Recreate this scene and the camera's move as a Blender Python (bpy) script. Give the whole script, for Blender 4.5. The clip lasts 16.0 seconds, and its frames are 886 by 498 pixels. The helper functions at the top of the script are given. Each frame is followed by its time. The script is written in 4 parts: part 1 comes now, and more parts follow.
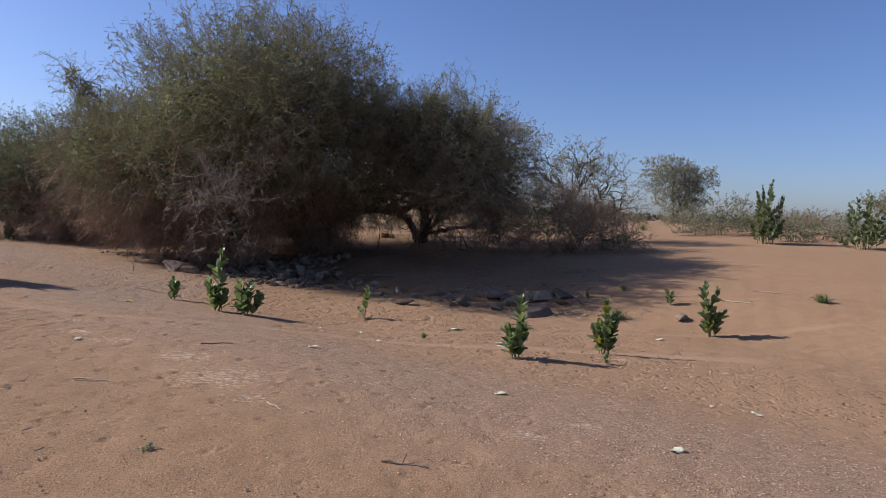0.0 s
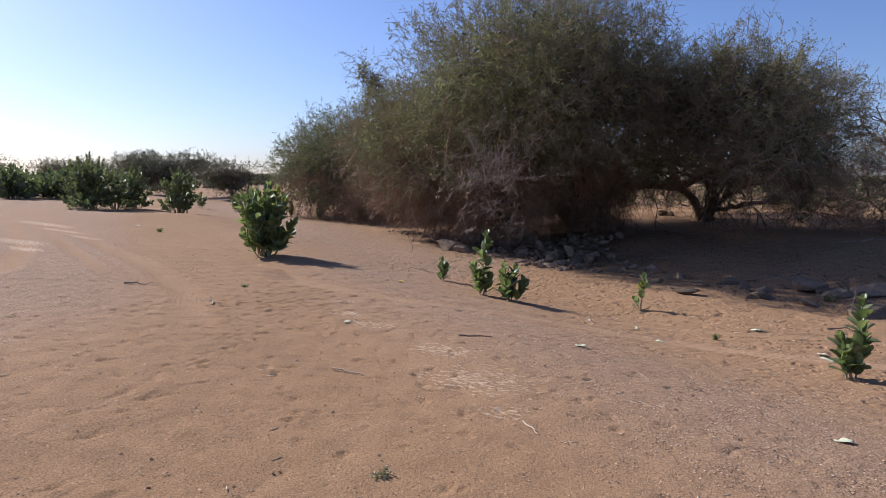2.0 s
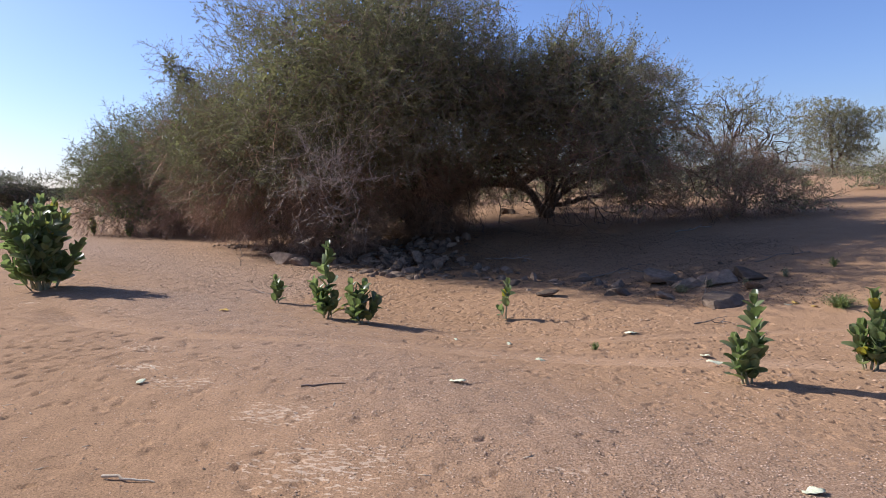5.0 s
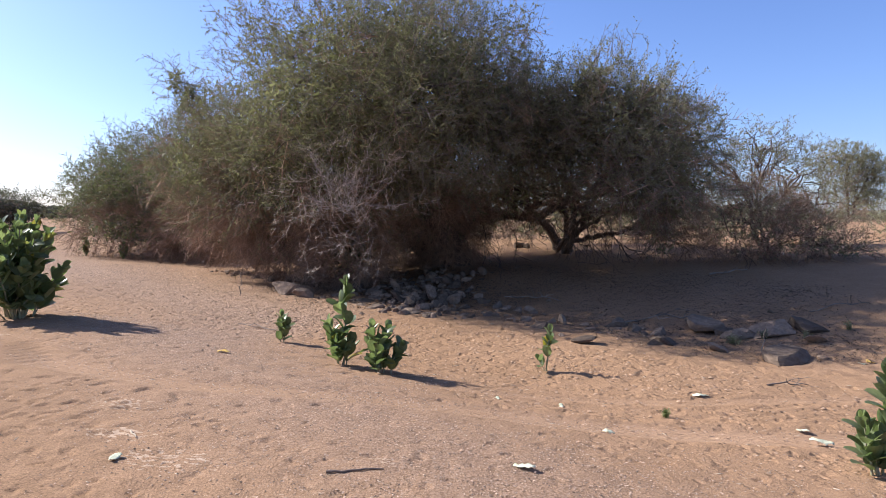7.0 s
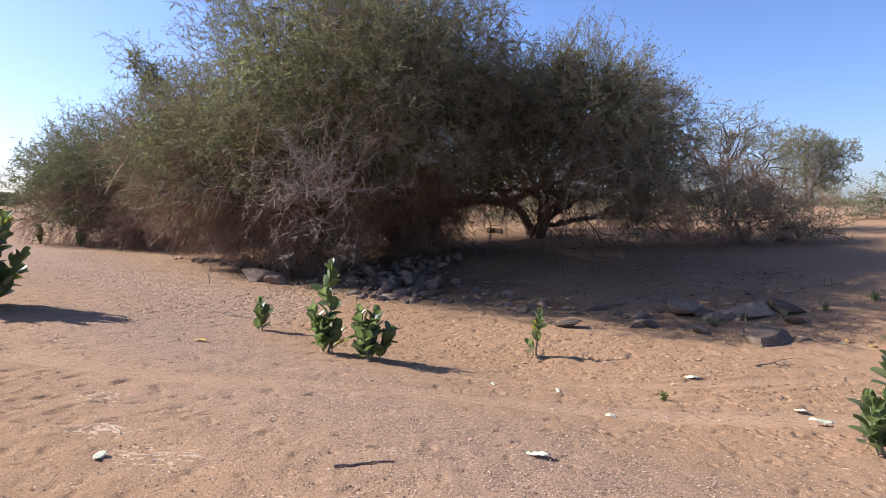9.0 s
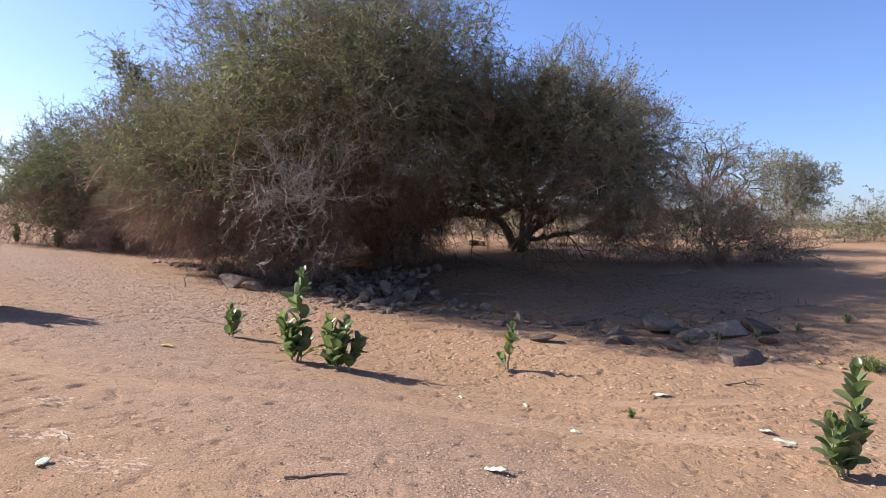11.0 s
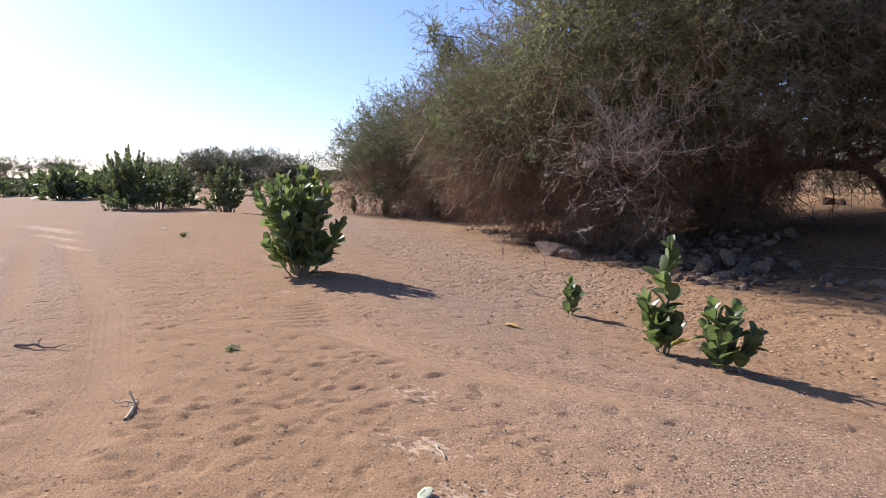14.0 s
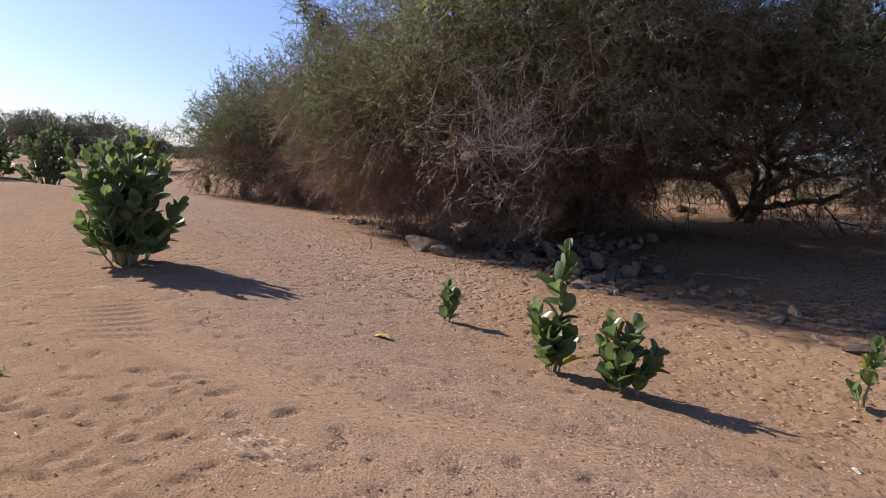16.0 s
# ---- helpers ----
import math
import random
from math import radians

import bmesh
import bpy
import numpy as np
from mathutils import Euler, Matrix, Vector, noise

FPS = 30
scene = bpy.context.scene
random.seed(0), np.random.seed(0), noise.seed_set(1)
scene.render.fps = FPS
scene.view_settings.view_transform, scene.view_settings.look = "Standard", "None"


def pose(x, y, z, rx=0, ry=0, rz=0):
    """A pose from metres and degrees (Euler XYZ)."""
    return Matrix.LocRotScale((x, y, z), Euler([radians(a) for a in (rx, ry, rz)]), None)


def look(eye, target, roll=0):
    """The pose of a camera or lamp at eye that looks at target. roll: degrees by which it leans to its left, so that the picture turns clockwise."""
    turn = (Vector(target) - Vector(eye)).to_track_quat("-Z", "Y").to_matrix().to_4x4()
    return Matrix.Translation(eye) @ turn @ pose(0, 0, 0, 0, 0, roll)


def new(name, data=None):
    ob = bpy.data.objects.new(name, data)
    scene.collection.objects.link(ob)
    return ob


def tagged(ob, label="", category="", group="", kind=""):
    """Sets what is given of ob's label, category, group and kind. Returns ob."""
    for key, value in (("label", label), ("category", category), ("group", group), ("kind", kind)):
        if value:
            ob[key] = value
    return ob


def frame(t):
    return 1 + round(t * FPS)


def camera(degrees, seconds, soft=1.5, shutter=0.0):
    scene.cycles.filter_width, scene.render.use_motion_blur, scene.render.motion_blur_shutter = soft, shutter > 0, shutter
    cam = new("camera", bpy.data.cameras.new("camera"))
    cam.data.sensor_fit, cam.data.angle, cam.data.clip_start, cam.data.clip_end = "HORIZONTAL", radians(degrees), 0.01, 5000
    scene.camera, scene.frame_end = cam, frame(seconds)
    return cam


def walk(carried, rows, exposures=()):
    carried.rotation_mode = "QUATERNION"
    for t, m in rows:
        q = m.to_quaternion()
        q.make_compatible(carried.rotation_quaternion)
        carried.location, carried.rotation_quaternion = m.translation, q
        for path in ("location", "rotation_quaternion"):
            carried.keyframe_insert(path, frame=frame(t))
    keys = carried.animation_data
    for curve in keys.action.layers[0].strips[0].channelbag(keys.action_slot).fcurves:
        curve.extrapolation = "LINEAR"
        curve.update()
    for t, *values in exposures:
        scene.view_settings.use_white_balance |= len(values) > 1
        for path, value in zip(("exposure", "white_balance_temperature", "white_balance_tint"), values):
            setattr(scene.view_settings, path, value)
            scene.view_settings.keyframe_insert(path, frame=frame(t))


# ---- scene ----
cam = camera(70.8, 16.0, 0.9)
PATH = [
    (0, (0.125, 0.07, 1.426), (-0.003, 2.062, 1.3), 2.4),
    (0.5, (0.044, 0.398, 1.439), (-0.615, 2.276, 1.248), 1.1),
    (1, (-0.083, 0.676, 1.443), (-0.884, 2.502, 1.282), -1.5),
    (1.5, (-0.124, 0.979, 1.424), (-1.068, 2.735, 1.263), -0.2),
    (2, (-0.184, 1.298, 1.43), (-1.123, 3.05, 1.208), 0.6),
    (2.5, (-0.354, 1.499, 1.405), (-1.225, 3.285, 1.182), -1.9),
    (3, (-0.403, 1.818, 1.418), (-1.38, 3.55, 1.203), -0.4),
    (3.5, (-0.537, 2.067, 1.395), (-1.459, 3.829, 1.188), -1.3),
    (4, (-0.649, 2.298, 1.394), (-1.414, 4.132, 1.166), -1.5),
    (4.5, (-0.727, 2.655, 1.366), (-1.334, 4.55, 1.165), -2.1),
    (4.7, (-0.827, 2.765, 1.355), (-1.343, 4.686, 1.144), -2.0),
    (6.8, (-1.701, 4.013, 1.352), (-2.068, 5.974, 1.22), -0.3),
    (7, (-1.833, 4.105, 1.337), (-2.284, 6.05, 1.224), 0.5),
    (7.5, (-1.905, 4.321, 1.297), (-2.164, 6.302, 1.198), -1.0),
    (8, (-2.139, 4.364, 1.298), (-2.401, 6.342, 1.163), -0.3),
    (8.2, (-2.257, 4.34, 1.265), (-2.521, 6.317, 1.117), -0.2),
    (10.3, (-2.07, 4.292, 1.255), (-2.538, 6.23, 1.099), 1.2),
    (10.5, (-2.047, 4.303, 1.266), (-2.475, 6.25, 1.105), 0.7),
    (11, (-2.061, 4.379, 1.25), (-2.356, 6.354, 1.134), 2.1),
    (11.5, (-2.195, 4.58, 1.232), (-2.464, 6.555, 1.06), 0.7),
    (12, (-2.301, 4.704, 1.31), (-2.559, 6.68, 1.132), -1.9),
    (12.5, (-2.597, 4.81, 1.282), (-2.863, 6.777, 1.031), -1.5),
    (13, (-2.813, 5.112, 1.264), (-3.389, 7.025, 1.17), -1.1),
    (13.5, (-3.087, 5.356, 1.23), (-3.862, 7.198, 1.15), 0.2),
    (14, (-3.415, 5.545, 1.149), (-4.541, 7.181, 0.909), -0.8),
    (14.5, (-3.669, 5.88, 1.13), (-4.929, 7.419, 0.919), 0.5),
    (15, (-3.923, 6.153, 0.995), (-4.987, 7.817, 0.684), 0.9),
    (15.5, (-4.087, 6.373, 1.088), (-4.994, 8.125, 0.756), 1.6),
    (16, (-4.065, 6.524, 1.069), (-4.808, 8.362, 0.808), 3.2),
]
walk(cam, [(t, look(eye, target, roll)) for t, eye, target, roll in PATH], [
    (0, 0.11, 6360, 12), (0.5, 0.35, 6420, 12), (1.5, 0.30, 6420, 12), (3.5, 0.30, 6400, 12), (4.5, 0.45, 6350, 12), (7, 0.85, 6360, 12), (8, 0.90, 6420, 12),
    (10.5, 0.83, 6400, 12), (11, 0.88, 6400, 12), (12.5, 0.97, 6420, 12), (13, 0.88, 6430, 12), (13.5, 0.82, 6440, 12), (14.5, 0.48, 6470, 12), (16, 0.38, 6500, 12)])


# ---- world, sun ----
SUN_AZ = Vector((-1.0, 0.13, 0.0)).normalized()
SUN_EL = radians(34)
world = bpy.data.worlds.new("sky")
scene.world = world
world.use_nodes = True
wn = world.node_tree
sky = wn.nodes.new("ShaderNodeTexSky")
sky.sky_type = "NISHITA"
sky.sun_disc = False
sky.sun_elevation = SUN_EL
sky.sun_rotation = math.atan2(SUN_AZ.x, SUN_AZ.y)
sky.altitude = 300
sky.air_density = 1.0
sky.dust_density = 1.1
sky.ozone_density = 3.0
wn.nodes["Background"].inputs["Strength"].default_value = 0.093
tint = wn.nodes.new("ShaderNodeMix")
tint.data_type, tint.blend_type = "RGBA", "MULTIPLY"
tint.inputs[0].default_value = 1.0
tint.inputs[7].default_value = (0.865, 0.94, 1.245, 1)
wn.links.new(sky.outputs[0], tint.inputs[6])
wn.links.new(tint.outputs[2], wn.nodes["Background"].inputs["Color"])

sun_data = bpy.data.lights.new("sun", "SUN")
sun_data.energy = 5.2
sun_data.angle = radians(0.55)
sun_data.color = (1.0, 0.985, 0.96)
sun = new("sun", sun_data)
sun_from = SUN_AZ * math.cos(SUN_EL) + Vector((0, 0, math.sin(SUN_EL)))
sun.matrix_world = look(sun_from * 60, (0, 0, 0))


# ---- materials ----
def material(name, rough=0.9):
    m = bpy.data.materials.new(name)
    m.use_nodes = True
    nt = m.node_tree
    bsdf = nt.nodes["Principled BSDF"]
    bsdf.inputs["Roughness"].default_value = rough
    bsdf.inputs["Specular IOR Level"].default_value = 0.25
    return m, nt, bsdf


def node(nt, kind, **values):
    n = nt.nodes.new(kind)
    for key, value in values.items():
        n.inputs[key.replace("_", " ")].default_value = value
    return n


def noise_tex(nt, coord, scale, detail=4.0, rough=0.6):
    n = node(nt, "ShaderNodeTexNoise", Scale=scale, Detail=detail, Roughness=rough)
    nt.links.new(coord, n.inputs["Vector"])
    return n.outputs["Fac"]


def ramp(nt, fac, stops):
    r = nt.nodes.new("ShaderNodeValToRGB")
    els = r.color_ramp.elements
    while len(els) < len(stops):
        els.new(0.5)
    for e, (at, col) in zip(els, stops):
        e.position = at
        e.color = (*col, 1)
    nt.links.new(fac, r.inputs["Fac"])
    return r.outputs["Color"]


def mix(nt, fac, a, b, blend="MIX"):
    n = nt.nodes.new("ShaderNodeMix")
    n.data_type = "RGBA"
    n.blend_type = blend
    for sock, v in ((n.inputs[0], fac), (n.inputs[6], a), (n.inputs[7], b)):
        if isinstance(v, bpy.types.NodeSocket):
            nt.links.new(v, sock)
        elif isinstance(v, tuple):
            sock.default_value = (*v, 1)
        else:
            sock.default_value = v
    return n.outputs[2]


def bump(nt, bsdf, height, strength, distance):
    b = node(nt, "ShaderNodeBump", Strength=strength, Distance=distance)
    nt.links.new(height, b.inputs["Height"])
    nt.links.new(b.outputs["Normal"], bsdf.inputs["Normal"])
    return b


def maths(nt, op, a, b):
    n = nt.nodes.new("ShaderNodeMath")
    n.operation = op
    for sock, v in zip(n.inputs, (a, b)):
        if isinstance(v, bpy.types.NodeSocket):
            nt.links.new(v, sock)
        else:
            sock.default_value = v
    return n.outputs[0]


def nt_noise_colour(nt, coord, scale):
    n = node(nt, "ShaderNodeTexNoise", Scale=scale, Detail=3.0)
    nt.links.new(coord, n.inputs["Vector"])
    return n.outputs["Color"]


def sand_material():
    m, nt, bsdf = material("sand", 0.95)
    bsdf.inputs["Specular IOR Level"].default_value = 0.1
    co = nt.nodes.new("ShaderNodeTexCoord").outputs["Object"]
    broad = noise_tex(nt, co, 0.35, 5)
    mid = noise_tex(nt, co, 3.0, 6, 0.65)
    grain = noise_tex(nt, co, 70.0, 3, 0.75)
    col = ramp(nt, broad, [(0.3, (0.283, 0.165, 0.088)), (0.7, (0.344, 0.205, 0.116))])
    col = mix(nt, 0.5, col, ramp(nt, mid, [(0.3, (0.263, 0.153, 0.082)), (0.7, (0.368, 0.220, 0.124))]))
    col = mix(nt, 0.7, col, ramp(nt, grain, [(0.34, (0.26, 0.24, 0.23)), (0.46, (0.96, 0.96, 0.96)), (0.56, (1.04, 1.04, 1.04)), (0.67, (1.75, 1.72, 1.68))]), "MULTIPLY")
    # fine packed sand in the wheel tracks
    packed = nt.nodes.new("ShaderNodeAttribute")
    packed.attribute_name = "packed"
    col = mix(nt, maths(nt, "MULTIPLY", packed.outputs["Fac"], 0.85), col, ramp(nt, mid, [(0.3, (0.348, 0.211, 0.122)), (0.7, (0.389, 0.241, 0.144))]))
    # paler, yellower drift sand on one side of the bed
    pale = nt.nodes.new("ShaderNodeAttribute")
    pale.attribute_name = "pale"
    col = mix(nt, pale.outputs["Fac"], col, mix(nt, 1.0, col, (1.06, 1.07, 1.09), "MULTIPLY"))
    # coarse gravelly stretches
    grit = nt.nodes.new("ShaderNodeAttribute")
    grit.attribute_name = "grit"
    vor = node(nt, "ShaderNodeTexVoronoi", Scale=75.0)
    nt.links.new(co, vor.inputs["Vector"])
    speck = ramp(nt, vor.outputs["Color"], [(0.2, (0.125, 0.082, 0.06)), (0.5, (0.315, 0.206, 0.145)), (0.85, (0.50, 0.36, 0.265))])
    col = mix(nt, maths(nt, "MULTIPLY", grit.outputs["Fac"], 0.75), col, speck)
    # pale mineral crust
    crust = nt.nodes.new("ShaderNodeAttribute")
    crust.attribute_name = "crust"
    stretched = nt.nodes.new("ShaderNodeMapping")
    stretched.inputs["Scale"].default_value = (2.4, 5.6, 1.0)
    nt.links.new(co, stretched.inputs["Vector"])
    patchy = noise_tex(nt, stretched.outputs["Vector"], 5.2, 6, 0.62)
    mask = ramp(nt, maths(nt, "ADD", maths(nt, "MULTIPLY", crust.outputs["Fac"], 0.42), patchy), [(0.93, (0, 0, 0)), (0.955, (1, 1, 1))])
    col = mix(nt, mask, col, ramp(nt, mid, [(0.3, (0.418, 0.286, 0.186)), (0.7, (0.522, 0.380, 0.264))]))
    nt.links.new(col, bsdf.inputs["Base Color"])
    # relief, in metres: grain, crumbs, and small hoof pits in the trodden bed
    fine = maths(nt, "ADD", maths(nt, "MULTIPLY", grain, 0.008), maths(nt, "MULTIPLY", noise_tex(nt, co, 9.0, 7, 0.7), 0.012))
    loose = maths(nt, "SUBTRACT", 1.0, packed.outputs["Fac"])
    crumb = node(nt, "ShaderNodeTexVoronoi", Scale=30.0)
    nt.links.new(co, crumb.inputs["Vector"])
    lumps = ramp(nt, crumb.outputs["Distance"], [(0.0, (1, 1, 1)), (0.2, (0.8, 0.8, 0.8)), (0.36, (0, 0, 0))])
    lumps = maths(nt, "MULTIPLY", lumps, ramp(nt, crumb.outputs["Color"], [(0.42, (0, 0, 0)), (0.58, (1, 1, 1))]))
    some = ramp(nt, noise_tex(nt, co, 2.3, 4, 0.6), [(0.4, (0.12, 0.12, 0.12)), (0.6, (1, 1, 1))])
    amount = maths(nt, "ADD", 0.003, maths(nt, "MULTIPLY", grit.outputs["Fac"], 0.010))
    hgt = maths(nt, "ADD", fine, maths(nt, "MULTIPLY", maths(nt, "MULTIPLY", lumps, amount), maths(nt, "MULTIPLY", some, loose)))
    across = nt.nodes.new("ShaderNodeAttribute")
    across.attribute_name = "across"
    lines = maths(nt, "MULTIPLY", maths(nt, "SINE", maths(nt, "MULTIPLY", across.outputs["Fac"], 95.0), 0.0), maths(nt, "MULTIPLY", packed.outputs["Fac"], 0.0026))
    hgt = maths(nt, "ADD", hgt, lines)
    trod = nt.nodes.new("ShaderNodeAttribute")
    trod.attribute_name = "trod"
    wob = node(nt, "ShaderNodeMapping", Scale=(1.0, 1.0, 0.0))
    bent_co = mix(nt, 0.035, co, nt_noise_colour(nt, co, 7.0))
    nt.links.new(bent_co, wob.inputs["Vector"])
    for scale, depth, edge in ((5.2, 0.09, 0.29), (8.5, 0.065, 0.31), (14.0, 0.032, 0.33)):
        pit = node(nt, "ShaderNodeTexVoronoi", Scale=scale)
        nt.links.new(wob.outputs["Vector"], pit.inputs["Vector"])
        hole = ramp(nt, pit.outputs["Distance"], [(0.0, (1, 1, 1)), (edge * 0.8, (0.2, 0.2, 0.2)), (edge, (0.0, 0.0, 0.0))])
        picked = ramp(nt, pit.outputs["Color"], [(0.26, (0, 0, 0)), (0.42, (1, 1, 1))])
        hgt = maths(nt, "SUBTRACT", hgt, maths(nt, "MULTIPLY", maths(nt, "MULTIPLY", hole, picked), maths(nt, "MULTIPLY", trod.outputs["Fac"], depth)))
    bump(nt, bsdf, hgt, 1.0, 1.0)
    return m


def leafy_material(name, dark, light, through_light=0.3, rough=0.5, spec=0.35, by_object=False, odd=None):
    m, nt, bsdf = material(name, rough)
    bsdf.inputs["Specular IOR Level"].default_value = spec
    if by_object:
        rnd = nt.nodes.new("ShaderNodeObjectInfo").outputs["Random"]
    else:
        rnd = nt.nodes.new("ShaderNodeNewGeometry").outputs["Random Per Island"]
    stops = [(0.0, dark), (0.9, light)]
    if odd:
        stops = [(0.0, dark), (0.96, light), (0.985, odd)]
    col = ramp(nt, rnd, stops)
    co = nt.nodes.new("ShaderNodeTexCoord").outputs["Object"]
    col = mix(nt, 0.6, col, ramp(nt, noise_tex(nt, co, 9.0 if by_object else 1.1, 4), [(0.3, (0.62, 0.62, 0.62)), (0.7, (1.3, 1.3, 1.3))]), "MULTIPLY")
    nt.links.new(col, bsdf.inputs["Base Color"])
    tr = nt.nodes.new("ShaderNodeBsdfTranslucent")
    nt.links.new(mix(nt, 1.0, col, (1.15, 1.25, 0.85), "MULTIPLY"), tr.inputs["Color"])
    both = node(nt, "ShaderNodeMixShader", Fac=through_light)
    nt.links.new(bsdf.outputs[0], both.inputs[1])
    nt.links.new(tr.outputs[0], both.inputs[2])
    nt.links.new(both.outputs[0], nt.nodes["Material Output"].inputs["Surface"])
    return m


def rough_material(name, dark, light, scale=8.0, depth=0.02, rough=0.9, random_tone=0.0, island=False):
    m, nt, bsdf = material(name, rough)
    co = nt.nodes.new("ShaderNodeTexCoord").outputs["Object"]
    n1 = noise_tex(nt, co, scale, 6, 0.65)
    col = ramp(nt, n1, [(0.3, dark), (0.7, light)])
    col = mix(nt, 0.5, col, ramp(nt, noise_tex(nt, co, scale * 7, 3), [(0.3, (0.6, 0.6, 0.6)), (0.7, (1.3, 1.3, 1.3))]), "MULTIPLY")
    if random_tone:
        if island:
            rnd = nt.nodes.new("ShaderNodeNewGeometry").outputs["Random Per Island"]
        else:
            rnd = nt.nodes.new("ShaderNodeObjectInfo").outputs["Random"]
        lo, hi = 1 - random_tone, 1 + random_tone
        col = mix(nt, 1.0, col, ramp(nt, rnd, [(0, (lo, lo, lo)), (1, (hi, hi * 0.97, hi * 0.93))]), "MULTIPLY")
    nt.links.new(col, bsdf.inputs["Base Color"])
    bump(nt, bsdf, noise_tex(nt, co, scale * 2.5, 6, 0.7), 0.7, depth)
    return m


M_SAND = sand_material()
M_MILK = leafy_material("milkweed_leaf", (0.092, 0.124, 0.05), (0.22, 0.256, 0.118), 0.42, 0.36, 0.5, True, (0.36, 0.30, 0.05))
M_MILK_FAR = leafy_material("milkweed_leaf_joined", (0.085, 0.107, 0.053), (0.19, 0.212, 0.105), 0.32, 0.42, 0.35)
M_MILK_STEM = rough_material("milkweed_stem", (0.20, 0.19, 0.10), (0.34, 0.30, 0.19), 12, 0.005)
M_LIGHT = leafy_material("light_tree_leaf", (0.126, 0.116, 0.073), (0.285, 0.263, 0.166), 0.5, 0.55, 0.25)
M_OLIVE = leafy_material("tree_leaf", (0.102, 0.097, 0.055), (0.243, 0.226, 0.135), 0.5, 0.55, 0.25)
M_FAR = leafy_material("far_leaf", (0.075, 0.074, 0.054), (0.16, 0.155, 0.11), 0.25, 0.7, 0.1)
M_GREEN = leafy_material("acacia_leaf", (0.105, 0.113, 0.057), (0.210, 0.211, 0.109), 0.3, 0.55, 0.25)
M_PALE = leafy_material("scrub_leaf", (0.170, 0.157, 0.100), (0.330, 0.304, 0.204), 0.45, 0.6, 0.2)
M_GRASS = leafy_material("weed_leaf", (0.10, 0.13, 0.04), (0.22, 0.25, 0.10), 0.3, 0.6, 0.2)
M_BARK = rough_material("bark", (0.075, 0.052, 0.038), (0.18, 0.128, 0.094), 11, 0.04)
M_TWIG = rough_material("twig_bark", (0.15, 0.118, 0.095), (0.29, 0.235, 0.195), 5, 0.005, random_tone=0.35, island=True)
M_DEAD = rough_material("dead_twig", (0.220, 0.137, 0.095), (0.380, 0.255, 0.180), 2, 0.005, random_tone=0.4, island=True)
M_STRAW = rough_material("dry_stick", (0.34, 0.26, 0.18), (0.56, 0.46, 0.34), 14, 0.004)
M_DRYLEAF = rough_material("dry_leaf", (0.42, 0.43, 0.28), (0.66, 0.64, 0.46), 18, 0.004)
# litter brown, made darker to deepen the shade under the trees
M_LITTER_SHADE = rough_material("leaf_litter", (0.07, 0.05, 0.035), (0.175, 0.12, 0.082), 6, 0.004, random_tone=0.5, island=True)
M_YELLOW = rough_material("yellow_leaf", (0.42, 0.24, 0.05), (0.62, 0.42, 0.12), 18, 0.004)
M_STONE = rough_material("field_stone", (0.125, 0.086, 0.06), (0.27, 0.195, 0.14), 5, 0.03, random_tone=0.5)
M_RUBBLE = rough_material("rubble_stone", (0.125, 0.086, 0.06), (0.27, 0.195, 0.14), 5, 0.03, random_tone=0.5, island=True)
M_BARE = rough_material("bare_twig", (0.30, 0.25, 0.205), (0.49, 0.41, 0.345), 5, 0.005, random_tone=0.3, island=True)
M_PEBBLE = rough_material("pebble", (0.075, 0.05, 0.037), (0.27, 0.18, 0.12), 30, 0.004, random_tone=0.5, island=True)
M_CRUMB = rough_material("sand_crumb", (0.260, 0.162, 0.100), (0.500, 0.333, 0.218), 30, 0.004, random_tone=0.35, island=True)
M_GRAVEL = rough_material("gravel", (0.190, 0.127, 0.090), (0.460, 0.333, 0.246), 25, 0.004, random_tone=0.65, island=True)
M_STICK = rough_material("brown_stick", (0.16, 0.11, 0.08), (0.30, 0.22, 0.16), 14, 0.004)
M_HILL = rough_material("far_hill", (0.13, 0.125, 0.12), (0.19, 0.18, 0.17), 0.02, 0.5)


# ---- mesh helpers ----
def mesh_np(name, verts, faces, mat, smooth=False):
    """A mesh from arrays: verts n x 3, faces m x 3 or m x 4."""
    me = bpy.data.meshes.new(name)
    verts, faces = np.asarray(verts, np.float32), np.asarray(faces, np.int32)
    me.vertices.add(len(verts))
    me.vertices.foreach_set("co", verts.ravel())
    me.loops.add(faces.size)
    me.loops.foreach_set("vertex_index", faces.ravel())
    me.polygons.add(len(faces))
    me.polygons.foreach_set("loop_start", np.arange(0, faces.size, faces.shape[1], dtype=np.int32))
    if smooth:
        me.polygons.foreach_set("use_smooth", np.ones(len(faces), bool))
    me.update(calc_edges=True)
    me.materials.append(mat)
    return me


def part(name, me, parent, label="", kind=""):
    ob = new(name, me)
    ob.parent = parent
    return tagged(ob, label, kind=kind)


def thing(name, place, label, category, group="", kind="", turn=0.0):
    ob = new(name)
    ob.empty_display_size = 0.2
    ob.matrix_world = pose(*place, 0, 0, turn)
    return tagged(ob, label, category, group, kind)


